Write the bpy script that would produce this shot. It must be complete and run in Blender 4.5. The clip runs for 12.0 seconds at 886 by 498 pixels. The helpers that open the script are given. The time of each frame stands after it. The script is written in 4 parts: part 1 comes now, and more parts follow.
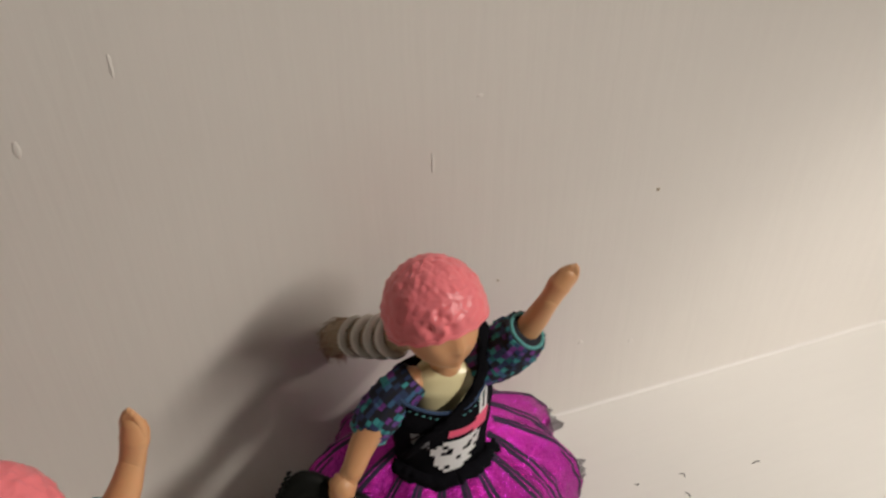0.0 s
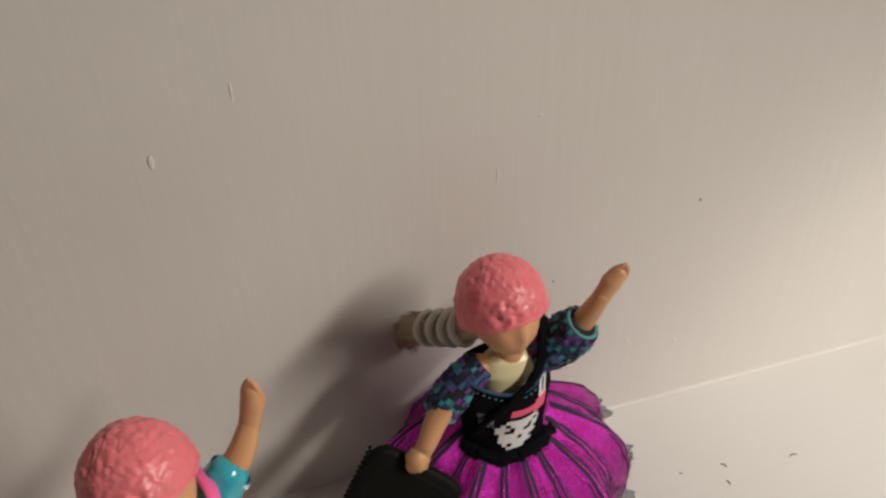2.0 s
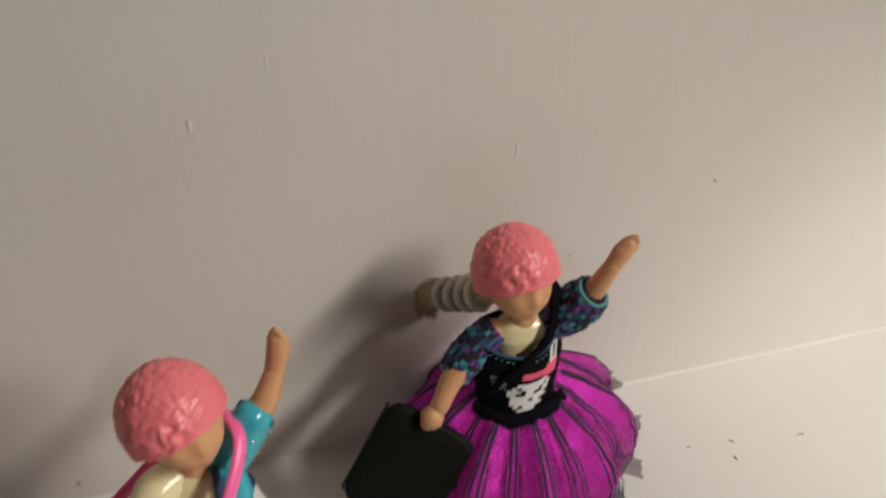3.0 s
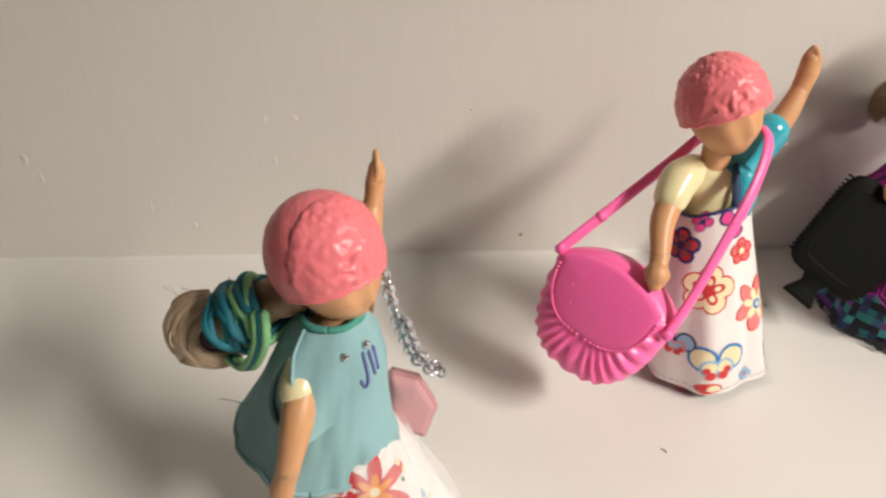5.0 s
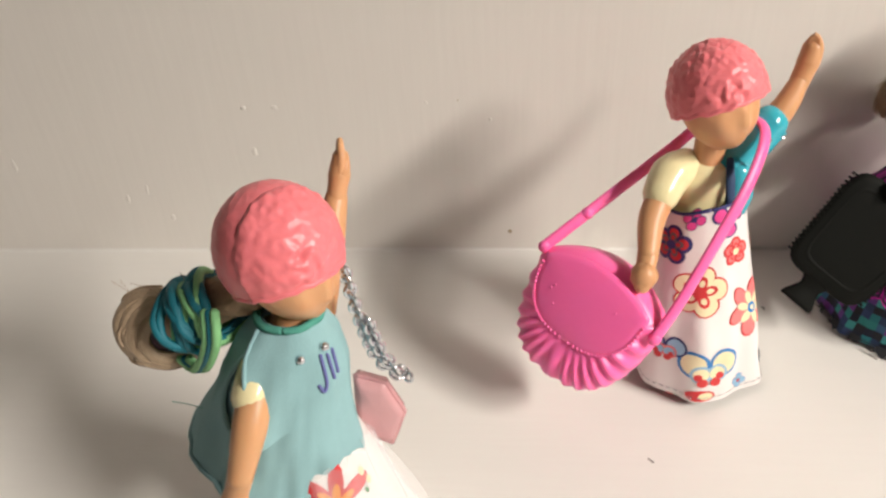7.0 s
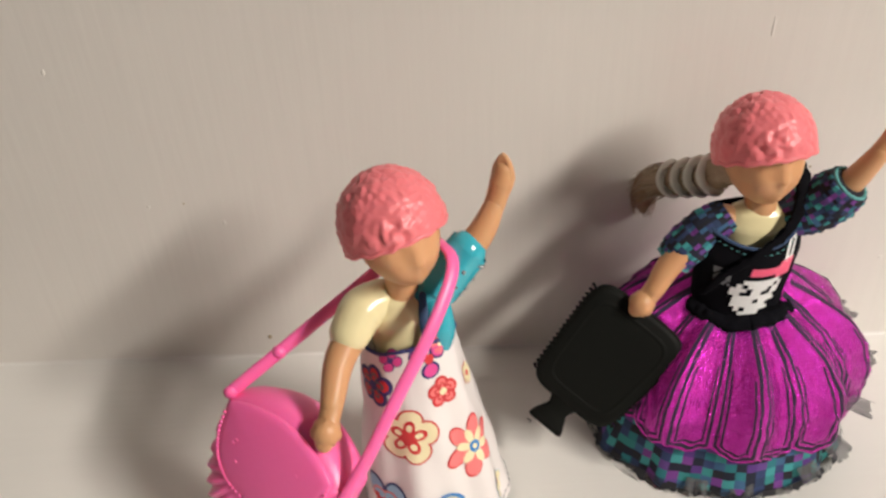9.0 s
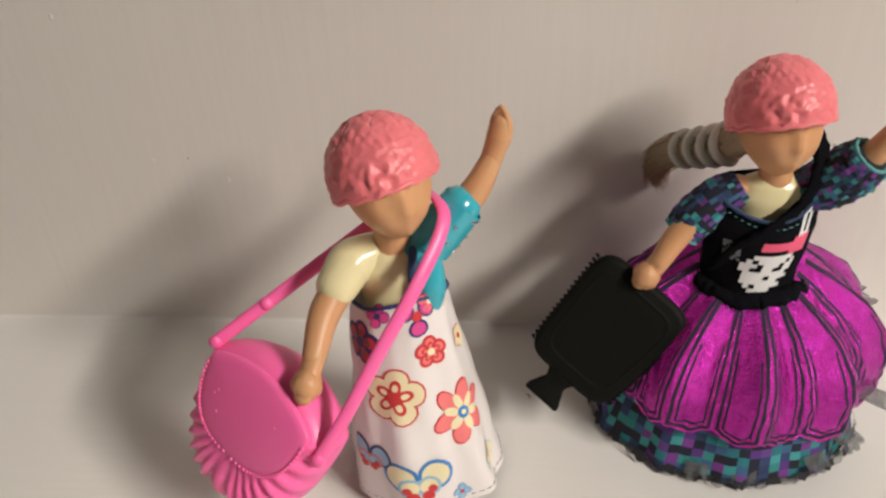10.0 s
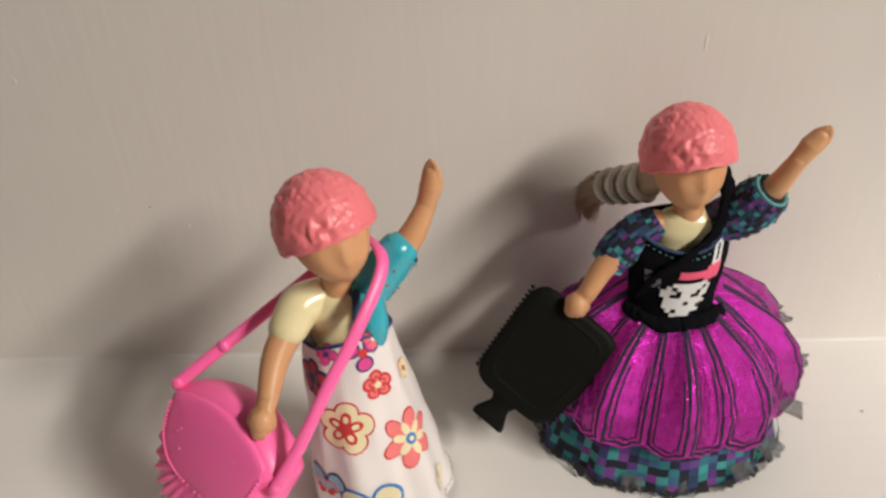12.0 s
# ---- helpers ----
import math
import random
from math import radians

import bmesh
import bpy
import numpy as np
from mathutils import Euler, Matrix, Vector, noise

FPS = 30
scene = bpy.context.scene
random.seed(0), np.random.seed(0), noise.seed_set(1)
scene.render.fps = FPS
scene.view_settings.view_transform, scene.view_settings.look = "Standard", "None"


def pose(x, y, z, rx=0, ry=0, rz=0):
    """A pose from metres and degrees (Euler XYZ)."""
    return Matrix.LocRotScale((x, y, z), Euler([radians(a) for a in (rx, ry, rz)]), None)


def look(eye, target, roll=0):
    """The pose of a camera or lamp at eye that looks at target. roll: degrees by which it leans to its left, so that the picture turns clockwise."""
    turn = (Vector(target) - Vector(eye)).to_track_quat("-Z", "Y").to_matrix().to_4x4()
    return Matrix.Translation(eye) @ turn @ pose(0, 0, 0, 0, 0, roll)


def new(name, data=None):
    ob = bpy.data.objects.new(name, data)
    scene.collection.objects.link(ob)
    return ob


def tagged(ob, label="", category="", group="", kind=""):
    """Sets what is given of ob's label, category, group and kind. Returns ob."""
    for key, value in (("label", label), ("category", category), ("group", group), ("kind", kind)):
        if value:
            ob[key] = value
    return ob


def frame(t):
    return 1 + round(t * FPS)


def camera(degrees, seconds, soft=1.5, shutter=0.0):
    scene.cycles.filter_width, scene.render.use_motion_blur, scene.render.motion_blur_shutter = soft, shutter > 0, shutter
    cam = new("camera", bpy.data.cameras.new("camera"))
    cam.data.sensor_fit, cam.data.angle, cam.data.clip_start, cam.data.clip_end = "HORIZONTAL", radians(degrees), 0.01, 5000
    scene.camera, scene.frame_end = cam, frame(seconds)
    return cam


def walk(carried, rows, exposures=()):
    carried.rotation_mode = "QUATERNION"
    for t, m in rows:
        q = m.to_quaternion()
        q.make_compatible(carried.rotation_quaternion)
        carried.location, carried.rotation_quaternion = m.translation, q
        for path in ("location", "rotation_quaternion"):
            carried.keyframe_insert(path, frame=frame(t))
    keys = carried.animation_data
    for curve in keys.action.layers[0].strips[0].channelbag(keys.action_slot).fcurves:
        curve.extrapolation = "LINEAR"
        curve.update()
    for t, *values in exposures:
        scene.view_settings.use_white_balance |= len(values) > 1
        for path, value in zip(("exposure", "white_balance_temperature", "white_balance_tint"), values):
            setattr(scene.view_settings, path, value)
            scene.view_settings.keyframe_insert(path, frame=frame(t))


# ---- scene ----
# ---- camera ----
cam = camera(59.0, 12.0, soft=2.5, shutter=0.5)
PATH = [
    (0, (0.058, -0.208, 0.268), (0.594, 1.311, -0.916), -0.4),
    (0.5, (0.05, -0.207, 0.266), (0.563, 1.315, -0.926), -0.3),
    (1, (0.044, -0.223, 0.274), (0.552, 1.316, -0.898), -0.8),
    (1.5, (0.041, -0.227, 0.277), (0.525, 1.337, -0.872), -1.5),
    (2, (0.04, -0.233, 0.283), (0.489, 1.342, -0.865), -2.1),
    (2.5, (0.034, -0.239, 0.28), (0.466, 1.342, -0.866), -2.5),
    (2.7, (0.039, -0.239, 0.283), (0.465, 1.336, -0.873), -2.1),
    (4.3, (-0.026, -0.352, 0.235), (-0.066, 1.296, -0.898), -2.9),
    (4.5, (-0.06, -0.338, 0.22), (-0.122, 1.31, -0.912), -2.5),
    (5, (-0.076, -0.326, 0.234), (-0.221, 1.301, -0.92), -3.8),
    (5.5, (-0.079, -0.324, 0.23), (-0.263, 1.301, -0.921), -4.2),
    (6, (-0.073, -0.317, 0.228), (-0.256, 1.307, -0.925), -3.4),
    (6.5, (-0.068, -0.314, 0.225), (-0.255, 1.309, -0.929), -3.6),
    (6.7, (-0.067, -0.314, 0.225), (-0.246, 1.305, -0.936), -3.6),
    (8.3, (-0.032, -0.264, 0.228), (-0.08, 1.381, -0.908), -3.8),
    (8.5, (-0.011, -0.252, 0.232), (0.006, 1.41, -0.881), -4.1),
    (9, (0.014, -0.262, 0.234), (0.0, 1.386, -0.898), -2.4),
    (9.5, (0.027, -0.265, 0.23), (-0.089, 1.373, -0.912), -3.1),
    (10, (0.026, -0.263, 0.219), (-0.079, 1.384, -0.911), -1.6),
    (10.5, (0.021, -0.263, 0.23), (-0.141, 1.39, -0.885), -2.9),
    (11, (0.024, -0.262, 0.224), (-0.11, 1.381, -0.91), -2.8),
    (11.5, (0.036, -0.268, 0.227), (0.038, 1.38, -0.907), -1.0),
    (12, (0.039, -0.275, 0.237), (-0.012, 1.393, -0.865), -2.6),
]
EXPOSURES = [(0, -1.06), (2.7, -1.1), (4.4, -0.45), (6.5, -0.12), (8.4, -0.24), (9.5, -0.60), (12, -0.66)]
walk(cam, [(t, look(eye, target, roll)) for t, eye, target, roll in PATH], EXPOSURES)
# ---- world and light ----
world = bpy.data.worlds.new("world")
world.use_nodes = True
world.node_tree.nodes["Background"].inputs[0].default_value = (1.0, 0.92, 0.82, 1)
world.node_tree.nodes["Background"].inputs[1].default_value = 0.035
scene.world = world


def lamp(name, kind, where, target, energy, colour, size):
    data = bpy.data.lights.new(name, kind)
    data.energy, data.color = energy, colour
    if kind == "AREA":
        data.shape, data.size = "DISK", size
    else:
        data.shadow_soft_size = size
    ob = new(name, data)
    ob.matrix_world = look(where, target)
    return ob


FILL_AT = (0.52, -0.55, 0.42)
# the lamp's long tube runs out from the wall, so shadows are drawn out down and away from it
KEY = Vector((0.69, -0.606, 0.67))
key_lamp = lamp("table_lamp_light", "AREA", KEY, (-0.24, -0.08, -0.16), 3.3, (1.0, 0.93, 0.84), 0.42)
key_lamp.data.shape, key_lamp.data.size, key_lamp.data.size_y = "RECTANGLE", 0.40, 0.07
key_lamp.data.spread = radians(78)
back = -(Vector((-0.24, -0.08, -0.16)) - KEY).normalized()
along = (Vector((0, 1, 0)) - back * back.y).normalized()
up_ = back.cross(along)
key_lamp.matrix_world = Matrix(((along.x, up_.x, back.x, KEY.x), (along.y, up_.y, back.y, KEY.y), (along.z, up_.z, back.z, KEY.z), (0, 0, 0, 1)))
# extra spot, apart from the lamp, added to brighten the right end
fill_spot = lamp("right_fill_spot", "SPOT", FILL_AT, (0.42, -0.03, -0.05), 20.0, (1.0, 0.94, 0.86), 0.06)
fill_spot.data.spot_size, fill_spot.data.spot_blend = radians(44), 0.8
# added soft fill from above to lift the shadows; no known source
lamp("overhead_fill", "AREA", (-0.4, -0.7, 1.35), (-0.2, -0.1, 0), 0.5, (1.0, 0.97, 0.92), 0.5)


# ---- materials ----
def material(name, colour, rough=0.5, metal=0.0, spec=0.5, bump=0.0, scale=900.0, vary=0.06, vary_scale=60.0, sss=0.0, stretch=None, coat=0.0):
    """A surface with two scales of variation and fine relief, in real size."""
    mat = bpy.data.materials.new(name)
    mat.use_nodes = True
    nt = mat.node_tree
    b = nt.nodes["Principled BSDF"]
    b.inputs["Roughness"].default_value = rough
    b.inputs["Metallic"].default_value = metal
    b.inputs["Specular IOR Level"].default_value = spec
    b.inputs["Coat Weight"].default_value = coat
    if sss:
        b.inputs["Subsurface Weight"].default_value = sss
        b.inputs["Subsurface Radius"].default_value = (1.0, 0.45, 0.25)
        b.inputs["Subsurface Scale"].default_value = 0.0015
    geo = nt.nodes.new("ShaderNodeNewGeometry")
    coord = geo.outputs["Position"]
    if stretch:
        mp = nt.nodes.new("ShaderNodeMapping")
        mp.inputs["Scale"].default_value = stretch
        nt.links.new(coord, mp.inputs["Vector"])
        coord = mp.outputs["Vector"]
    n1 = nt.nodes.new("ShaderNodeTexNoise")
    n1.inputs["Scale"].default_value, n1.inputs["Detail"].default_value = vary_scale, 5
    n2 = nt.nodes.new("ShaderNodeTexNoise")
    n2.inputs["Scale"].default_value, n2.inputs["Detail"].default_value = scale, 3
    nt.links.new(geo.outputs["Position"], n1.inputs["Vector"])
    nt.links.new(coord, n2.inputs["Vector"])
    mix = nt.nodes.new("ShaderNodeMix")
    mix.data_type = "RGBA"
    mix.inputs["A"].default_value = (*[c * (1 - vary) for c in colour], 1)
    mix.inputs["B"].default_value = (*[min(1, c * (1 + vary)) for c in colour], 1)
    add = nt.nodes.new("ShaderNodeMath")
    add.operation = "MULTIPLY_ADD"
    add.inputs[1].default_value, add.inputs[2].default_value = 0.4, 0.0
    nt.links.new(n2.outputs["Fac"], add.inputs[0])
    add2 = nt.nodes.new("ShaderNodeMath")
    add2.operation = "MULTIPLY_ADD"
    add2.inputs[1].default_value = 0.6
    nt.links.new(n1.outputs["Fac"], add2.inputs[0])
    nt.links.new(add.outputs[0], add2.inputs[2])
    nt.links.new(add2.outputs[0], mix.inputs["Factor"])
    nt.links.new(mix.outputs["Result"], b.inputs["Base Color"])
    if bump:
        bp = nt.nodes.new("ShaderNodeBump")
        bp.inputs["Strength"].default_value = 1.0
        bp.inputs["Distance"].default_value = bump
        nt.links.new(n2.outputs["Fac"], bp.inputs["Height"])
        nt.links.new(bp.outputs["Normal"], b.inputs["Normal"])
    return mat


def math_node(nt, op, a, b=None, c=None):
    m = nt.nodes.new("ShaderNodeMath")
    m.operation = op
    for i, v in enumerate((a, b, c)):
        if v is None:
            continue
        if isinstance(v, (int, float)):
            m.inputs[i].default_value = v
        else:
            nt.links.new(v, m.inputs[i])
    return m.outputs[0]


def uv_of(nt):
    uv = nt.nodes.new("ShaderNodeUVMap")
    uv.uv_map = "UVMap"
    sep = nt.nodes.new("ShaderNodeSeparateXYZ")
    nt.links.new(uv.outputs["UV"], sep.inputs[0])
    return uv.outputs["UV"], sep.outputs[0], sep.outputs[1]


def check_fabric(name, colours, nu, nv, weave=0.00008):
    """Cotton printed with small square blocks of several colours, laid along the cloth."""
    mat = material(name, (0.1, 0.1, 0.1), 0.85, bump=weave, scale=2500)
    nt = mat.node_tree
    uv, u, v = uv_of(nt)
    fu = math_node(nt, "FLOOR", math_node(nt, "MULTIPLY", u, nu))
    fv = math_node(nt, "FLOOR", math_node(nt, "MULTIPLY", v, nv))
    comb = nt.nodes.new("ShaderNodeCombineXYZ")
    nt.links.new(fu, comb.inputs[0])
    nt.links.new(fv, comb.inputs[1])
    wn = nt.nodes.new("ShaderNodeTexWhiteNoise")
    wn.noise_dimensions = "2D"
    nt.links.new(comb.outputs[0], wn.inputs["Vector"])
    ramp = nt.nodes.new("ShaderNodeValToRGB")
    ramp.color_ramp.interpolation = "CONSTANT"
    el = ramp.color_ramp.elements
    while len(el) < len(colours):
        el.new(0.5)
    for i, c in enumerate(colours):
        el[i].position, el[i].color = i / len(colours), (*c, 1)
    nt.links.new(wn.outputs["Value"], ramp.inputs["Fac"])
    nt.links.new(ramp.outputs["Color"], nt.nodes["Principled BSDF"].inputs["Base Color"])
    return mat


def foil_fabric(name, panels):
    """Magenta metallic foil cloth with dark double outlines printed round each pointed panel."""
    mat = material(name, (0.54, 0.035, 0.41), 0.24, metal=0.9, bump=0.0008, scale=1250, vary=0.35, vary_scale=400)
    nt = mat.node_tree
    b = nt.nodes["Principled BSDF"]
    uv, u, v = uv_of(nt)
    fr = math_node(nt, "FRACT", math_node(nt, "MULTIPLY", u, panels))
    side = math_node(nt, "SUBTRACT", 0.5, math_node(nt, "ABSOLUTE", math_node(nt, "SUBTRACT", fr, 0.5)))
    low = math_node(nt, "MULTIPLY", math_node(nt, "SUBTRACT", 1.0, v), 2.6)
    d = math_node(nt, "MINIMUM", side, low)
    # outlines widen towards the waist, painting in the dark of the gathers
    wide = math_node(nt, "MAXIMUM", math_node(nt, "MULTIPLY_ADD", v, -0.16, 0.105), 0.036)
    l1 = math_node(nt, "COMPARE", d, 0.095, wide)
    l2 = math_node(nt, "MULTIPLY", math_node(nt, "COMPARE", d, 0.22, 0.024), math_node(nt, "GREATER_THAN", v, 0.34))
    ink = math_node(nt, "MAXIMUM", l1, l2)
    top = math_node(nt, "GREATER_THAN", v, 0.03)
    ink = math_node(nt, "MULTIPLY", ink, top)
    old = b.inputs["Base Color"].links[0].from_socket
    mix = nt.nodes.new("ShaderNodeMix")
    mix.data_type = "RGBA"
    nt.links.new(ink, mix.inputs["Factor"])
    nt.links.new(old, mix.inputs["A"])
    mix.inputs["B"].default_value = (0.012, 0.008, 0.03, 1)
    nt.links.new(mix.outputs["Result"], b.inputs["Base Color"])
    nt.links.new(math_node(nt, "MULTIPLY_ADD", ink, -0.85, 0.9), b.inputs["Metallic"])
    nt.links.new(math_node(nt, "MULTIPLY_ADD", ink, 0.5, 0.20), b.inputs["Roughness"])
    return mat


def net_fabric(name, colour, nu, nv, open_share=0.55):
    """Net cloth: fine threads with open meshes between."""
    mat = material(name, colour, 0.9)
    nt = mat.node_tree
    b = nt.nodes["Principled BSDF"]
    uv, u, v = uv_of(nt)
    a = math_node(nt, "FRACT", math_node(nt, "MULTIPLY", u, nu))
    c = math_node(nt, "FRACT", math_node(nt, "MULTIPLY", v, nv))
    hole = math_node(nt, "MULTIPLY", math_node(nt, "LESS_THAN", a, open_share), math_node(nt, "LESS_THAN", c, open_share))
    nt.links.new(math_node(nt, "SUBTRACT", 1.0, hole), b.inputs["Alpha"])
    return mat


def clear_plastic(name, colour, alpha):
    mat = material(name, colour, 0.12, spec=0.6)
    mat.node_tree.nodes["Principled BSDF"].inputs["Alpha"].default_value = alpha
    return mat


WALL = material("white_wall_paint", (0.74, 0.70, 0.655), 0.42, bump=0.00013, scale=85, vary=0.06, vary_scale=9, stretch=(3.0, 1, 0.22))
SHELF = material("white_shelf_gloss", (0.78, 0.755, 0.72), 0.52, bump=0.00012, scale=120, vary=0.04, vary_scale=14, stretch=(0.2, 2.5, 1))
ROOM = material("room_paint", (0.50, 0.47, 0.42), 0.8, vary_scale=3)
BOARD = material("floor_boards", (0.30, 0.20, 0.12), 0.6, vary=0.3, vary_scale=6)
NUB = material("paint_nub", (0.76, 0.72, 0.675), 0.4)
FLECK = material("tan_paint_fleck", (0.40, 0.32, 0.22), 0.7)
SPECK = material("dark_lint", (0.06, 0.055, 0.05), 0.9)
SKIN = material("tan_vinyl", (0.62, 0.325, 0.160), 0.42, spec=0.45, bump=0.00003, scale=700, vary=0.04, sss=0.12)
CREAM = material("cream_vinyl", (0.80, 0.71, 0.42), 0.22, spec=0.5, vary=0.03)
TEALPAINT = material("teal_vinyl", (0.045, 0.40, 0.50), 0.18, spec=0.6, vary=0.12, vary_scale=250)
NAVY = material("navy_cloth", (0.02, 0.05, 0.12), 0.7)
HAIR = material("ash_blonde_hair", (0.34, 0.215, 0.13), 0.5, bump=0.0004, scale=900, vary=0.35, vary_scale=700)
# pale ponytail hair with the head's shadow put into its colour
HAIRSHADED = material("shaded_blonde_hair", (0.37, 0.27, 0.175), 0.5, bump=0.0004, scale=900, vary=0.3, vary_scale=700)
HAIRROLL = material("rolled_blonde_hair", (0.50, 0.37, 0.25), 0.45, bump=0.0003, scale=1100, vary=0.3, vary_scale=800)
COILDARK = material("dark_coil_middle", (0.045, 0.012, 0.025), 0.7, bump=0.0002, scale=1200)
CAP = material("coral_rubber", (0.82, 0.20, 0.225), 0.36, spec=0.4, bump=0.00010, scale=520, vary=0.06, vary_scale=120, sss=0.06)
SHOE = material("coral_shoe_vinyl", (0.72, 0.16, 0.16), 0.4)
BAGPINK = material("hot_pink_plastic", (1.0, 0.15, 0.42), 0.36, spec=0.5, bump=0.00006, scale=500, vary=0.05, sss=0.2)
BLACKPL = material("black_plastic", (0.005, 0.0055, 0.0045), 0.6, spec=0.12, bump=0.00008, scale=600)
BLACKCL = material("black_cloth", (0.006, 0.006, 0.008), 0.95, spec=0.06, bump=0.0003, scale=1600, vary=0.3)
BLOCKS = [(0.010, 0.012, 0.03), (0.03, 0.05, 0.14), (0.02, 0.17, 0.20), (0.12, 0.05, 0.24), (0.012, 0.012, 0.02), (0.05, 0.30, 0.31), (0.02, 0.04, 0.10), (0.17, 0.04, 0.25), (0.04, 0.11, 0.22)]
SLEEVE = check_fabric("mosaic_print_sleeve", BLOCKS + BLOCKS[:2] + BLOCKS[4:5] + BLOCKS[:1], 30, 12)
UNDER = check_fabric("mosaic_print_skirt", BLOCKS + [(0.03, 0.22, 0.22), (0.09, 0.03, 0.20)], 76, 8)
FOIL = foil_fabric("magenta_foil", 20)
NETBLACK = net_fabric("black_net", (0.02, 0.02, 0.025), 26, 10)
NETGREY = net_fabric("grey_net", (0.11, 0.11, 0.115), 22, 18, 0.5)
WHITEPR = material("white_print", (0.75, 0.75, 0.75), 0.6)
PINKPR = material("pink_print", (0.80, 0.10, 0.20), 0.6)
GREYPR = material("grey_print", (0.16, 0.16, 0.17), 0.8)
STITCH = material("teal_stitch", (0.10, 0.33, 0.33), 0.8)
SATIN = material("white_satin", (0.80, 0.745, 0.73), 0.30, spec=0.5, bump=0.00005, scale=1800, vary=0.03)
COTTON = material("white_cotton", (0.80, 0.77, 0.75), 0.7, bump=0.00006, scale=1800, vary=0.03)
REDPR = material("red_print", (0.62, 0.035, 0.04), 0.5)
ORANGEPR = material("orange_print", (0.85, 0.30, 0.03), 0.5)
CORALPR = material("coral_print", (0.85, 0.20, 0.20), 0.5)
YELLOWPR = material("cream_yellow_print", (0.84, 0.74, 0.47), 0.5)
BLUEPR = material("blue_print", (0.04, 0.22, 0.55), 0.5)
NAVYPR = material("navy_print", (0.03, 0.035, 0.16), 0.5)
MAGPR = material("magenta_print", (0.70, 0.06, 0.28), 0.5)
SKYPR = material("sky_print", (0.30, 0.50, 0.68), 0.5)
GREENPR = material("green_print", (0.10, 0.28, 0.12), 0.5)
VEST = material("sage_teal_cloth", (0.255, 0.435, 0.460), 0.85, bump=0.0001, scale=2200, vary=0.10, vary_scale=160)
VESTEDGE = material("teal_green_trim", (0.07, 0.30, 0.24), 0.85, bump=0.0002, scale=1800)
SILVER = material("silver_metal", (0.72, 0.74, 0.78), 0.16, metal=1.0, vary=0.03)
INK = material("violet_ink", (0.13, 0.14, 0.36), 0.7)
ROPETEAL = material("teal_cord", (0.004, 0.15, 0.20), 0.6, bump=0.0002, scale=1400, vary=0.3, vary_scale=500)
ROPELIME = material("lime_cord", (0.22, 0.50, 0.22), 0.6, bump=0.0002, scale=1400, vary=0.25, vary_scale=500)
WHITEBAND = material("white_elastic", (0.64, 0.61, 0.55), 0.6, bump=0.0001, scale=1500)
CLEAR = clear_plastic("clear_film", (0.85, 0.86, 0.88), 0.22)
ROSEFILM = clear_plastic("rose_translucent_plastic", (0.70, 0.36, 0.38), 0.75)


# ---- mesh helpers ----
def grid(bm, rows, closed=True, mat=0, caps=(False, False)):
    """Faces between rows of points, with cloth coordinates across and down."""
    uvl = bm.loops.layers.uv.get("UVMap") or bm.loops.layers.uv.new("UVMap")
    vs = [[bm.verts.new(p) for p in r] for r in rows]
    n, m = len(rows[0]), len(rows)
    for j in range(m - 1):
        for i in range(n if closed else n - 1):
            k = (i + 1) % n
            f = bm.faces.new((vs[j][i], vs[j + 1][i], vs[j + 1][k], vs[j][k]))
            f.material_index, f.smooth = mat, True
            d = n if closed else n - 1
            for l, (a, b) in zip(f.loops, ((i, j), (i, j + 1), (i + 1, j + 1), (i + 1, j))):
                l[uvl].uv = (a / d, b / (m - 1))
    for on, row, flip in ((caps[0], vs[0], False), (caps[1], vs[-1], True)):
        if on and closed:
            f = bm.faces.new(row[::-1] if flip else row)
            f.material_index, f.smooth = mat, True
    return vs


def curve(points, steps=6):
    """A smooth line through the points."""
    p = [Vector(q) for q in points]
    p = [p[0] * 2 - p[1]] + p + [p[-1] * 2 - p[-2]]
    out = []
    for i in range(1, len(p) - 2):
        for s in range(steps):
            t = s / steps
            a, b, c, d = p[i - 1:i + 3]
            out.append(0.5 * (2 * b + (c - a) * t + (2 * a - 5 * b + 4 * c - d) * t * t + (3 * b - a - 3 * c + d) * t ** 3))
    out.append(p[-2])
    return out


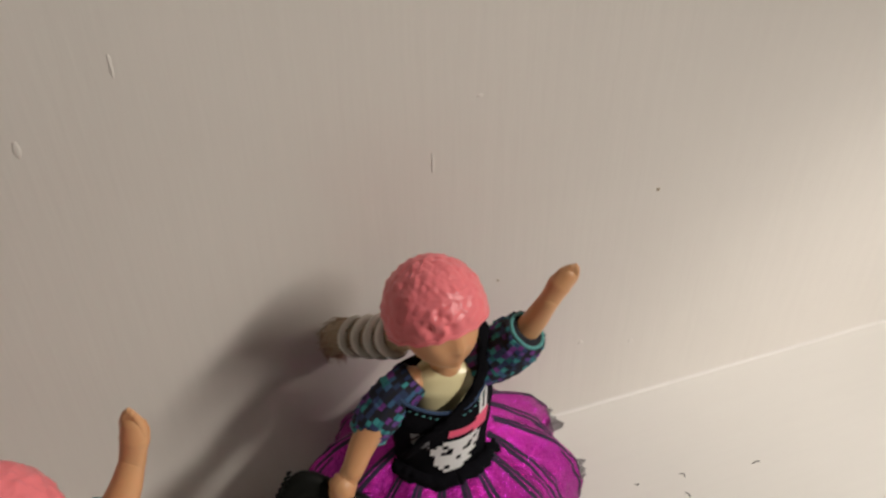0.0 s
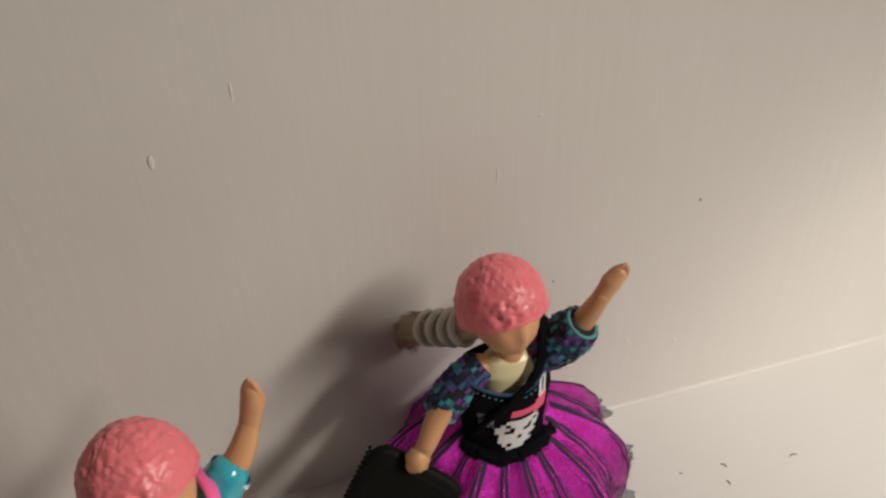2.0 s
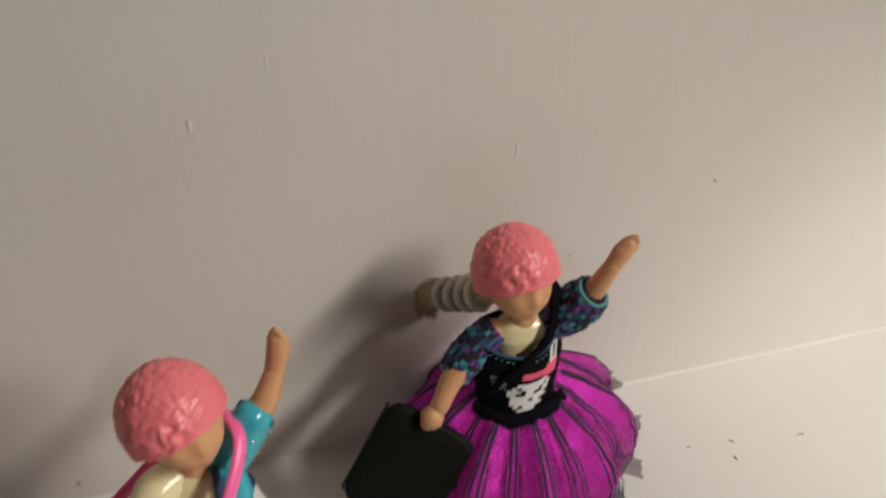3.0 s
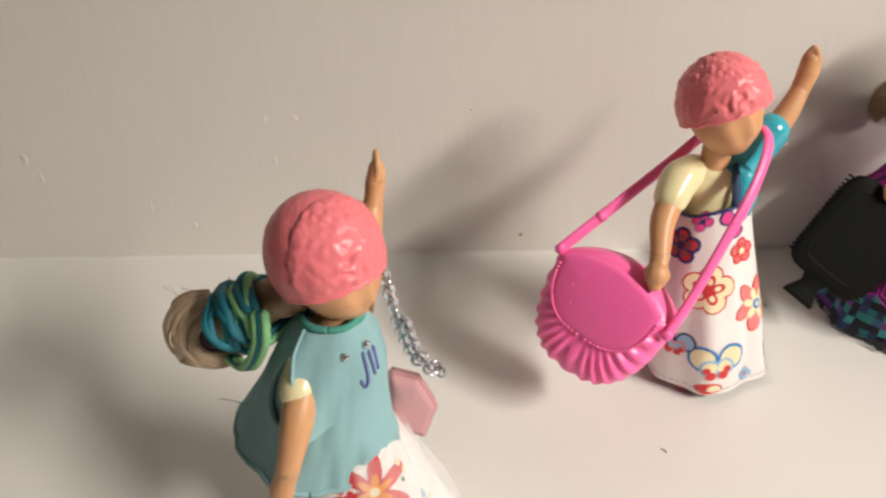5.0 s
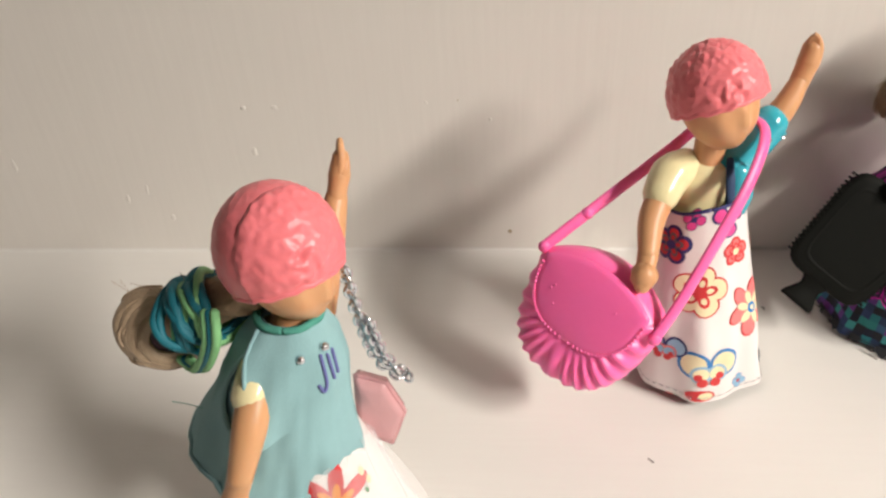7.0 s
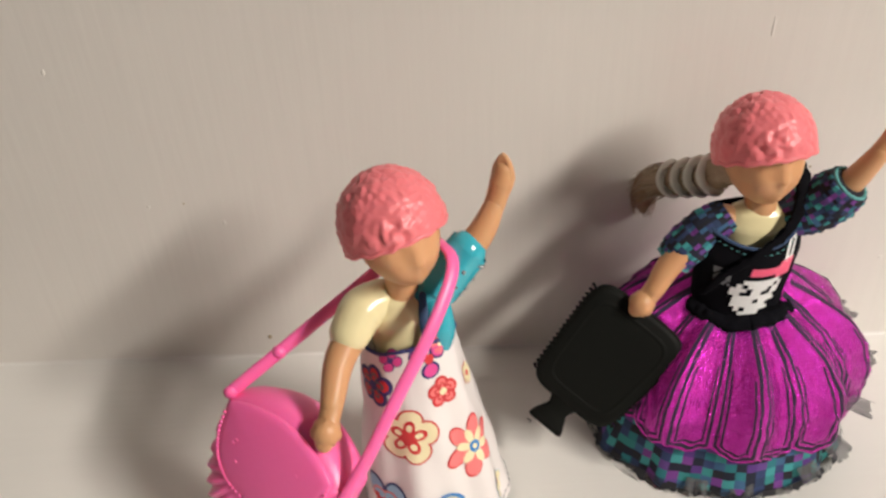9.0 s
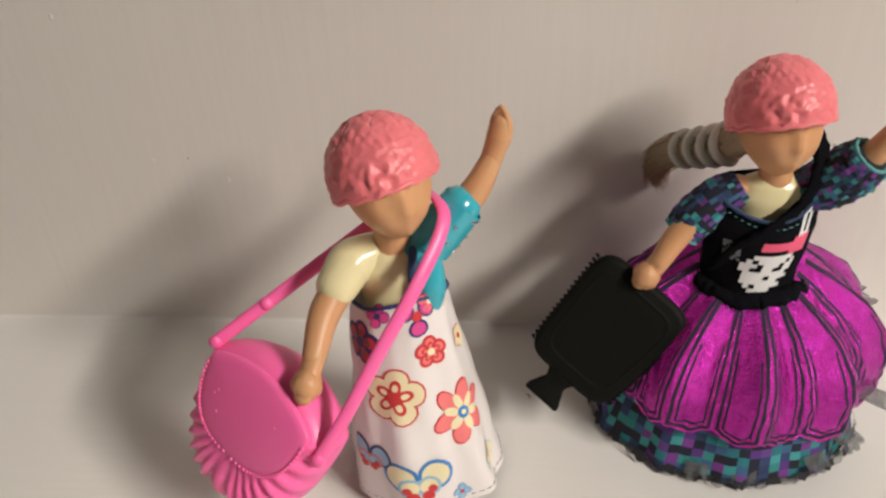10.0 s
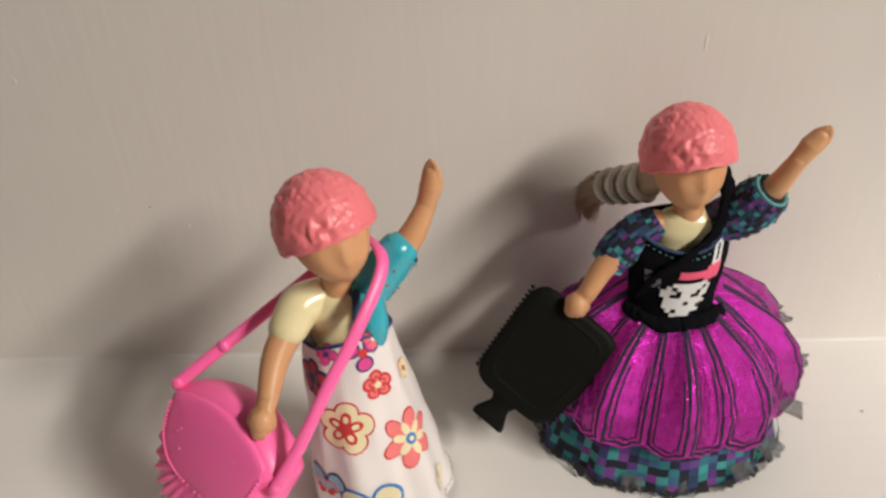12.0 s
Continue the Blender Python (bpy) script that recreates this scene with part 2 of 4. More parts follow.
def tube(bm, points, radii, n=14, mat=0, steps=6, flat=1.0, side=None, rough=0.0, round_ends=True):
    """A limb, cord or strap along a smooth line; flat squeezes it across the direction side."""
    line = curve(points, steps)
    rr = [radii] * len(points) if isinstance(radii, (int, float)) else list(radii)
    m = len(line)
    rad = [float(np.interp(i / (m - 1) * (len(rr) - 1), range(len(rr)), rr)) for i in range(m)]
    if round_ends:
        d0, d1 = (line[0] - line[1]).normalized(), (line[-1] - line[-2]).normalized()
        head = [(line[0] + d0 * rad[0] * math.sin(a), rad[0] * math.cos(a)) for a in (1.45, 1.1, 0.7, 0.35)]
        foot = [(line[-1] + d1 * rad[-1] * math.sin(a), rad[-1] * math.cos(a)) for a in (0.35, 0.7, 1.1, 1.45)]
        line, rad = [p for p, _ in head] + line + [p for p, _ in foot], [r for _, r in head] + rad + [r for _, r in foot]
        m = len(line)
    rows, up = [], Vector(side) if side else Vector((0.3, 0.2, 1)).normalized()
    for i in range(m):
        d = (line[min(i + 1, m - 1)] - line[max(i - 1, 0)]).normalized()
        a = up - d * up.dot(d)
        a = a.normalized() if a.length > 1e-6 else d.orthogonal().normalized()
        if not side:
            up = a
        b = d.cross(a)
        row = []
        for k in range(n):
            t = 2 * math.pi * k / n
            q = rad[i] * (1 + rough * noise.noise(line[i] * 900 + Vector((k * 1.7, 0, 0))))
            row.append(line[i] + a * (q * math.cos(t) * flat) + b * (q * math.sin(t)))
        rows.append(row)
    grid(bm, rows, True, mat, (True, True))


def ball(bm, c, r, mat=0, nu=18, nv=12, fn=None):
    """A closed rounded form; r one radius or three, fn shapes it."""
    r = (r, r, r) if isinstance(r, (int, float)) else r
    rows = []
    for j in range(nv + 1):
        ph = math.pi * (0.02 + 0.96 * j / nv)
        row = []
        for i in range(nu):
            th = 2 * math.pi * i / nu
            d = Vector((math.sin(ph) * math.sin(th), -math.sin(ph) * math.cos(th), math.cos(ph)))
            k = fn(d, th, ph) if fn else 1.0
            row.append(Vector(c) + Vector((d.x * r[0], d.y * r[1], d.z * r[2])) * k)
        rows.append(row)
    grid(bm, rows, True, mat, (True, True))


def mesh_of(name, bm, mats):
    bmesh.ops.recalc_face_normals(bm, faces=bm.faces)
    me = bpy.data.meshes.new(name)
    bm.to_mesh(me)
    bm.free()
    for m in mats if isinstance(mats, (list, tuple)) else [mats]:
        me.materials.append(m)
    return me


# where the group of things now being built stands, from the point its measures are taken from
SPOT = Vector((0, 0, 0))


def part(name, bm, mats, parent, label=""):
    """One mesh under a thing or a part; its points are given in the group's own measure."""
    ob = new(name, mesh_of(name, bm, mats))
    base = parent.matrix_world.translation.copy()
    ob.data.transform(Matrix.Translation(SPOT - base))
    ob.parent = parent
    ob.matrix_world = Matrix.Translation(base)
    if label:
        tagged(ob, label)
    bpy.context.view_layer.update()
    return ob


def thing(name, at, label, category, group=""):
    ob = tagged(new(name), label, category, group)
    ob.empty_display_size = 0.01
    ob.location = Vector(at) + SPOT
    bpy.context.view_layer.update()
    return ob


def single(name, bm, mats, at, label, category, group="", kind=""):
    """A thing that is one mesh with no parts."""
    ob = new(name, mesh_of(name, bm, mats))
    ob.data.transform(Matrix.Translation(-Vector(at)))
    ob.location = Vector(at) + SPOT
    bpy.context.view_layer.update()
    return tagged(ob, label, category, group, kind)


def slab(bm, lo, hi, mat=0):
    q = [Vector((x, y, z)) for z in (lo[2], hi[2]) for y in (lo[1], hi[1]) for x in (lo[0], hi[0])]
    v = [bm.verts.new(p) for p in q]
    for ids in ((0, 2, 3, 1), (4, 5, 7, 6), (0, 1, 5, 4), (2, 6, 7, 3), (0, 4, 6, 2), (1, 3, 7, 5)):
        bm.faces.new([v[i] for i in ids]).material_index = mat


# ---- the shelf and the room round it ----
def structure(name, lo, hi, mat, label):
    bm = bmesh.new()
    slab(bm, lo, hi)
    return single(name, bm, mat, (0, 0, 0), label, name.split("_")[0], kind="structure")


def build_room():
    bm = bmesh.new()
    # the painted board behind and the shelf meet in a small filled corner
    rows = []
    prof = [(-0.60, -0.028), (-0.60, -0.004), (-0.596, 0.0)] + [(-0.59 + 0.5890 * k / 30, 0.0) for k in range(31)] + [(-0.0010 + 0.0009 * math.sin(a), 0.0010 - 0.0010 * math.cos(a)) for a in np.linspace(0.1, 1.55, 7)] + [(-0.0001, 0.0016)]
    for y, z in prof:
        rows.append([Vector((-1.2 + 2.4 * i / 60, y, z)) for i in range(61)])
    grid(bm, rows, False)
    low = [[Vector((-1.2 + 2.4 * i / 60, y, -0.028)) for i in range(61)] for y in (-0.60, 0.0)]
    grid(bm, low, False)
    shelf = single("floor_shelf", bm, SHELF, (0, 0, 0), "white gloss painted wooden shelf board with faint brush marks", "shelf", kind="structure")
    wall = structure("wall_back", (-1.2, 0.0, -0.9), (1.2, 0.06, 1.5), WALL, "white painted back wall with vertical brush strokes")
    structure("wall_left", (-1.26, -1.8, -0.9), (-1.2, 0.06, 1.5), ROOM, "plain painted side wall")
    structure("wall_right", (1.2, -1.8, -0.9), (1.26, 0.06, 1.5), ROOM, "plain painted side wall")
    structure("wall_front", (-1.26, -1.86, -0.9), (1.26, -1.8, 1.5), ROOM, "plain painted wall")
    structure("ceiling", (-1.26, -1.86, 1.5), (1.26, 0.06, 1.56), ROOM, "plain white ceiling")
    structure("floor", (-1.26, -1.86, -0.96), (1.26, 0.06, -0.9), BOARD, "brown wooden floor")
    return shelf, wall


shelf, wall = build_room()


# ---- dolls ----
def turn(yaw, nod=0, lean=0):
    """Yaw to the right of straight ahead (towards -y), nod forwards, lean to the side, in degrees."""
    return Euler((0, 0, radians(yaw))).to_matrix() @ Euler((radians(nod), 0, 0)).to_matrix() @ Euler((0, radians(lean), 0)).to_matrix()


def bell(d, way, width):
    return math.exp(-((d - Vector(way).normalized()).length / width) ** 2)


def head_shape(bm, c, rot, mat=0, size=1.0):
    """A smooth doll's head: brow, nose, cheeks and chin in low relief, nothing painted."""
    rows, nu, nv = [], 56, 44
    for j in range(nv + 1):
        ph = math.pi * (0.02 + 0.96 * j / nv)
        row = []
        for i in range(nu):
            th = 2 * math.pi * i / nu
            d = Vector((math.sin(ph) * math.sin(th), -math.sin(ph) * math.cos(th), math.cos(ph)))
            k = 1 + 0.13 * bell(d, (0, -0.95, -0.30), 0.13) + 0.06 * bell(d, (0, -0.97, -0.08), 0.12) + 0.05 * bell(d, (0, -0.62, -0.78), 0.24)
            k += 0.045 * bell(d, (0, -0.83, -0.52), 0.09) + 0.040 * bell(d, (0, -0.76, -0.63), 0.08) - 0.05 * bell(d, (0, -0.80, -0.575), 0.045)
            for s in (-1, 1):
                k += 0.05 * bell(d, (0.55 * s, -0.75, -0.42), 0.30) - 0.11 * bell(d, (0.34 * s, -0.92, -0.04), 0.16) + 0.075 * bell(d, (0.34 * s, -0.92, -0.06), 0.085)
            jaw = 1 - 0.24 * max(0, -d.z) ** 1.4
            row.append(Vector(c) + rot @ Vector((d.x * 0.0118 * jaw, d.y * 0.0125 * (1 - 0.08 * max(0, -d.z)), d.z * 0.0152)) * (k * size))
        rows.append(row)
    grid(bm, rows, True, mat, (True, True))


def forearm(bm, points, radii, palm, tip, mat=0, side=(0, 1, 0), fist=False):
    """An arm that ends in a mitten of joined fingers and a thumb, or in a closed fist."""
    tube(bm, points, radii, 16, mat, 6)
    w, p, t = Vector(points[-1]), Vector(palm), Vector(tip)
    sd = Vector(side).normalized()
    ax = (t - p).normalized()
    across = ax.cross(sd).normalized()
    tube(bm, [w, w.lerp(p, 0.55), p, p.lerp(t, 0.5)], [radii[-1] * 1.04, 0.0033, 0.0037, 0.0029], 16, mat, 6, 0.84, sd)
    if fist:
        ball(bm, p + ax * 0.0008, (0.0043, 0.0043, 0.0046), mat, 18, 12, lambda d, th, ph: 1 + 0.06 * math.cos(9 * th))
        return
    for k in range(4):
        off = across * ((k - 1.5) * 0.0013)
        end = p.lerp(t, 1.12 - 0.10 * abs(k - 1.3)) + off * 0.55 + sd * 0.0005
        tube(bm, [p.lerp(t, 0.15) + off * 1.1, p.lerp(t, 0.6) + off, end], [0.0014, 0.0013, 0.0009], 8, mat, 3)
    base = p - ax * 0.0012 + across * 0.0016
    tube(bm, [base, base + ax * 0.0026 + across * 0.0006 - sd * 0.0010, base + ax * 0.0046 + across * 0.0002 - sd * 0.0014], [0.0016, 0.0014, 0.0010], 8, mat, 3)


def loft(bm, rings, mat=0, n=40, fn=None, caps=(True, True)):
    """Rings of (x, y, z, half width, half depth), smoothed between."""
    a = np.array(rings, float)
    m = (len(a) - 1) * 5 + 1
    rows = []
    for j in range(m):
        s = j / 5
        v = [float(np.interp(s, range(len(a)), a[:, c])) for c in range(5)]
        row = []
        for i in range(n):
            th = 2 * math.pi * i / n
            k = fn(th, j / (m - 1)) if fn else 1.0
            row.append(Vector((v[0] + v[3] * k * math.sin(th), v[1] - v[4] * k * math.cos(th), v[2])))
        rows.append(row)
    grid(bm, rows, True, mat, caps)


def legs(bm, x, y, top, mat, shoe, yaw=0):
    r = turn(yaw)
    for s in (-1, 1):
        o = r @ Vector((0.0055 * s, 0, 0))
        tube(bm, [(x + o.x, y + o.y, top), (x + o.x, y + o.y, top * 0.5), (x + o.x, y + o.y, 0.006)], [0.0058, 0.0048, 0.0036], 14, mat, 4)
        f = r @ Vector((0, -0.0075, 0))
        tube(bm, [(x + o.x - f.x * 0.3, y + o.y - f.y * 0.3, 0.0038), (x + o.x + f.x * 0.5, y + o.y + f.y * 0.5, 0.0036), (x + o.x + f.x, y + o.y + f.y, 0.0030)], [0.0038, 0.0036, 0.0030], 14, shoe, 4)


def swim_cap(at_, rot, label, rosette=(-0.34, -0.90, 0.20), size=1.0, seam=0.012, deep=0.0, seam_at=0.16, smooth_back=1.0):
    """A thick rubber bathing cap with crinkled relief, a rosette over the brow and a rolled rim."""
    bm = bmesh.new()
    nu, nv = 150, 62
    ros = Vector(rosette).normalized()
    e1 = ros.cross(Vector((0, 0, 1))).normalized()
    e2 = ros.cross(e1)
    outer = []
    for j in range(nv + 1):
        row = []
        for i in range(nu):
            th = 2 * math.pi * i / nu
            end = radians(99 + deep - 7 * math.cos(th) + 2.2 * noise.noise(Vector((math.sin(th) * 5, math.cos(th) * 5, 1))))
            ph = 0.02 + (end - 0.02) * j / nv
            d = Vector((math.sin(ph) * math.sin(th), -math.sin(ph) * math.cos(th), math.cos(ph)))
            away = (d - ros)
            r = away.length
            fade = min(1, 0.35 + (nv - j) / 6)
            ramp = min(1, max(0, (seam_at - d.y) / 0.06 + 0.5))
            fade *= smooth_back + (1 - smooth_back) * ramp
            f1 = noise.voronoi(d * 4.6 + Vector((3, 1, 2)))[0]
            f2 = noise.noise(d * 9 + Vector((7, 0, 1)))
            ridge = 1 - abs(noise.noise(d * 6.5 + Vector((1, 5, 9)))) * 2
            k = 1 + (0.040 * (0.5 - min(1, f1[0] * 1.3)) + 0.014 * f2 + 0.032 * max(0, ridge - 0.5)) * fade
            phi = math.atan2(away.dot(e2), away.dot(e1))
            curl = math.cos(3 * phi + 11 * r + 3.5 * noise.noise(d * 5 + Vector((2, 4, 0))))
            k += (0.040 * math.exp(-(r / 0.08) ** 2) + 0.042 * curl * math.exp(-((r - 0.19) / 0.10) ** 2)) * fade
            k += seam * ramp * ramp * (3 - 2 * ramp)
            row.append(Vector((d.x * 0.0153, d.y * 0.0160, d.z * 0.0168)) * (k * size))
        outer.append(row)
    last = outer[-1]
    inner = [[Vector((q.x * 0.93, q.y * 0.93, q.z * 0.93 - 0.0001)) for q in outer[j]] for j in (nv, nv * 2 // 3, nv // 3, 0)]
    rows = [[Vector(at_) + rot @ q for q in r] for r in outer + inner]
    grid(bm, rows, True, 0, (True, True))
    cap = thing("swim_cap", at_, label, "swim cap", "caps on the dolls")
    part("shell", bm, CAP, cap)
    bm = bmesh.new()
    loops = [[Vector(at_) + rot @ Vector((q.x * k, q.y * k, q.z + dz)) for q in last] for k, dz in ((0.945, 0.0004), (1.000, 0.0006), (1.016, -0.0001), (1.012, -0.0007), (0.975, -0.0010), (0.945, -0.0006))]
    grid(bm, loops, True)
    part("rim", bm, CAP, cap)
    return cap


def strands(bm, points, radius, count, mat, spread=1.0, thick=0.0005, seed=1, frizz=0.0004):
    """A bundle of fine locks along a line."""
    rnd = random.Random(seed)
    line = [Vector(p) for p in points]
    m = len(line)
    for k in range(count):
        a, q = rnd.uniform(0, 6.283), radius * math.sqrt(rnd.random())
        pts = []
        for i, p in enumerate(line):
            d = (line[min(i + 1, m - 1)] - line[max(i - 1, 0)]).normalized()
            u = d.orthogonal().normalized()
            v = d.cross(u)
            w = q * (1 + (spread - 1) * i / (m - 1))
            pts.append(p + u * w * math.cos(a) + v * w * math.sin(a) + Vector((rnd.gauss(0, frizz), rnd.gauss(0, frizz), rnd.gauss(0, frizz))))
        tube(bm, pts, [thick, thick, thick * 0.8, thick * 0.15], 5, mat, 4, round_ends=False)


# ---- the doll in the magenta dress ----
RX, RY = 0.113, -0.052


def magenta_doll():
    bm = bmesh.new()
    rot = turn(9, -13, -3)
    head_shape(bm, (0.1110, -0.0515, 0.1150), rot)
    tube(bm, [(0.1118, -0.0510, 0.107), (0.1130, -0.0525, 0.098), (0.1135, -0.052, 0.090)], [0.0052, 0.0050, 0.0065], 20, 0, 4)
    loft(bm, [(0.1135, RY, 0.0985, 0.0050, 0.0045), (0.1135, RY, 0.0965, 0.0100, 0.0060), (0.1135, RY, 0.092, 0.0128, 0.0076), (RX, RY, 0.082, 0.0112, 0.0080), (RX, RY, 0.066, 0.0092, 0.0072), (RX, RY, 0.055, 0.0105, 0.0080), (RX, RY, 0.046, 0.0110, 0.0085)], 1)
    forearm(bm, [(0.126, -0.0525, 0.0945), (0.1370, -0.0560, 0.1060), (0.1428, -0.0590, 0.1190)], [0.0050, 0.0042, 0.0031], (0.1460, -0.0590, 0.1245), (0.1500, -0.0595, 0.1300), 0, (-0.3, -0.9, 0.1))
    forearm(bm, [(0.102, -0.0520, 0.0930), (0.0865, -0.0565, 0.0805), (0.0795, -0.0610, 0.0715)], [0.0050, 0.0044, 0.0034], (0.0762, -0.0622, 0.0672), (0.0717, -0.0640, 0.0632), 0, (0.3, -0.6, 0.8), True)
    legs(bm, RX, -0.046, 0.05, 0, 2)
    # tail of hair, pulled back towards the wall, its colour darkened for the shade there
    line = [(0.104, -0.046, 0.109), (0.0975, -0.038, 0.1010), (0.0905, -0.029, 0.0955), (0.0868, -0.020, 0.0892), (0.0846, -0.012, 0.0815)]
    tube(bm, line, [0.0058, 0.0050, 0.0048, 0.0052, 0.0030], 18, 3, 5, rough=0.25)
    strands(bm, line, 0.0049, 150, 3, 1.2, 0.00034, 3)
    # darker hair at the end stands for shade close to the wall
    end = [(0.0868, -0.020, 0.0892), (0.0858, -0.014, 0.0810), (0.0870, -0.0105, 0.0715)]
    tube(bm, end, [0.0046, 0.0046, 0.0016], 14, 4, 5, rough=0.4)
    strands(bm, [(0.0875, -0.023, 0.0915)] + end, 0.0046, 110, 4, 1.05, 0.0002, 4)
    return single("doll", bm, [SKIN, CREAM, SHOE, HAIRSHADED, HAIR], (RX, RY, 0.0), "tan vinyl doll waving one arm, pale blonde ponytail, magenta dress", "doll", "waving dolls")


def hair_band(c, axis, r, group, thick=0.0012):
    bm = bmesh.new()
    ax = Vector(axis).normalized()
    u = ax.orthogonal().normalized()
    v = ax.cross(u)
    pts = [Vector(c) + u * r * math.cos(2 * math.pi * k / 16) + v * r * math.sin(2 * math.pi * k / 16) + ax * 0.0008 * math.sin(4 * math.pi * k / 16) for k in range(17)]
    tube(bm, pts, thick, 10, 0, 3, round_ends=False)
    return single("hair_band", bm, WHITEBAND, c, "white elastic hair band wound round a blonde ponytail", "hair band", group)


def skirt_radius(z):
    return float(np.interp(z, [0.0, 0.010, 0.022, 0.033, 0.042, 0.050, 0.0560, 0.060], [0.0475, 0.0470, 0.0475, 0.0468, 0.0430, 0.0350, 0.0240, 0.0145]))


def magenta_dress():
    d = thing("dress", (RX, RY, 0.0), "doll dress with magenta foil overskirt, mosaic-print underskirt and black bodice", "dress")

    def mid(z):
        """The skirt's middle: it leans back towards the wall as it rises."""
        k = z / 0.06
        return 0.1112 + 0.0026 * k, -0.0522 + 0.0048 * k

    # bodice
    bm = bmesh.new()

    def fold(th, s):
        return 1 + 0.03 * math.sin(5 * th + 3 * s) + 0.02 * noise.noise(Vector((math.cos(th) * 3, math.sin(th) * 3, s * 6)))
    rows = []
    for j in range(26):
        s = j / 25
        row = []
        for i in range(64):
            th = 2 * math.pi * i / 64
            top = 0.0955 - 0.0075 * max(0, math.cos(th)) ** 2
            z = top + (0.056 - top) * s
            rx = float(np.interp(z, [0.056, 0.066, 0.082, 0.092, 0.097], [0.0158, 0.0152, 0.0172, 0.0168, 0.0150]))
            ry = float(np.interp(z, [0.056, 0.066, 0.082, 0.092, 0.097], [0.0122, 0.0116, 0.0122, 0.0106, 0.0088]))
            k = fold(th, s)
            row.append(Vector((RX - 0.0020 + rx * k * math.sin(th), RY - ry * k * math.cos(th), z)))
        rows.append(row)
    grid(bm, rows, True)
    bodice = part("bodice", bm, BLACKCL, d, "black cotton bodice with a printed front")

    def front(u, z, lift):
        th = u / 0.0145
        rx = float(np.interp(z, [0.056, 0.066, 0.082, 0.092, 0.097], [0.0158, 0.0152, 0.0172, 0.0168, 0.0150]))
        ry = float(np.interp(z, [0.056, 0.066, 0.082, 0.092, 0.097], [0.0122, 0.0116, 0.0122, 0.0106, 0.0088]))
        top = 0.0955 - 0.0075 * max(0, math.cos(th)) ** 2
        k = fold(th, (z - top) / (0.056 - top))
        return Vector((RX - 0.0020 + (rx * k + lift) * math.sin(th), RY - (ry * k + lift) * math.cos(th), z))

    def blocks(name, cells, u0, z0, step, mat, lift, slant=0.0):
        bm = bmesh.new()
        for a, b in cells:
            q = []
            for da, db in ((0, 0), (1, 0), (1, 1), (0, 1)):
                q.append(bm.verts.new(front(u0 + (a + da) * step + slant * (b + db) * step, z0 + (b + db) * step, lift)))
            bm.faces.new(q)
        part(name, bm, mat, bodice)
    # the print: a pale blocky patch with a red bar above it
    spans = [(3, 7), (2, 9), (1, 9), (1, 10), (0, 10), (0, 10), (0, 10), (1, 10), (2, 9)]
    cells = [(a, b) for b, (x0, x1) in enumerate(spans) for a in range(x0, x1)]
    step = 0.00158
    u0, z0, sl = -0.0078, 0.0620, 0.14
    blocks("pale_print", cells, u0, z0, step, WHITEPR, 0.00050, sl)
    blocks("dark_print", [(2, 5), (3, 5), (3, 6), (2, 7), (6, 5), (7, 5), (7, 6), (8, 7), (5, 3), (0, 4), (9, 4), (3, 1), (8, 2)], u0, z0, step, BLACKCL, 0.00065, sl)
    blocks("red_print_bar", [(a, b) for b in range(9, 13) for a in range(2, 11) if abs(b - 10.5) < 1.2 or a > 6], u0 + 0.0010, z0, step, PINKPR, 0.00035, sl)
    blocks("line_print", [(a, b) for b in range(13, 19) for a in (8, 10) if b < 18 or a == 8] + [(9, 18), (9, 13)], u0 + 0.0010, z0, step * 0.97, WHITEPR, 0.00030, sl)
    blocks("grey_print_patch", [(a, b) for b in range(0, 8) for a in range(0, 6) if (a * 7 + b * 5) % 4], -0.0120, 0.0730, 0.0009, GREYPR, 0.00030)
    # stitched neck seam
    bm = bmesh.new()
    for k in range(22):
        u = -0.0190 + 0.038 * k / 21
        th = u / 0.0145
        z = 0.0955 - 0.0075 * max(0, math.cos(th)) ** 2 - 0.0024
        p0, p1 = front(u, z, 0.0004), front(u + 0.0009, z, 0.0004)
        tube(bm, [p0, p1], 0.00018, 5, 0, 2, round_ends=False)
    part("neck_stitching", bm, STITCH, bodice)
    # neck trim, black strap across the chest and fluffy belt
    bm = bmesh.new()
    pts = [front(u * 0.0145, 0.0955 - 0.0075 * max(0, math.cos(u)) ** 2, 0.0003) for u in np.linspace(-1.5, 1.5, 16)]
    tube(bm, pts, 0.0006, 8, 0, 3, rough=0.3)
    part("neck_trim", bm, NAVY, d)
    bm = bmesh.new()
    pts = [(0.1235, -0.0440, 0.1100), (0.1242, -0.0500, 0.1095), (0.1240, -0.0570, 0.1010), (0.1185, -0.0625, 0.0935), (0.1090, -0.0650, 0.0860), (0.1015, -0.0630, 0.0780), (0.0968, -0.0590, 0.0680)]
    tube(bm, pts, [0.0021, 0.0022, 0.0020, 0.0016, 0.0014, 0.0014, 0.0014], 14, 0, 8, 0.6, (0, -1, 0.4), rough=0.9)
    part("strap", bm, BLACKCL, d, "fluffy black shoulder strap across the bodice")
    bm = bmesh.new()
    pts = [(RX - 0.0010 + 0.0168 * math.sin(a), RY - 0.0130 * math.cos(a), 0.0592 + 0.0008 * math.sin(3 * a)) for a in np.linspace(0, 2 * math.pi, 33)]
    tube(bm, pts, 0.0028, 14, 0, 3, rough=0.6, round_ends=False)
    part("belt", bm, BLACKCL, d, "fluffy black waistband")
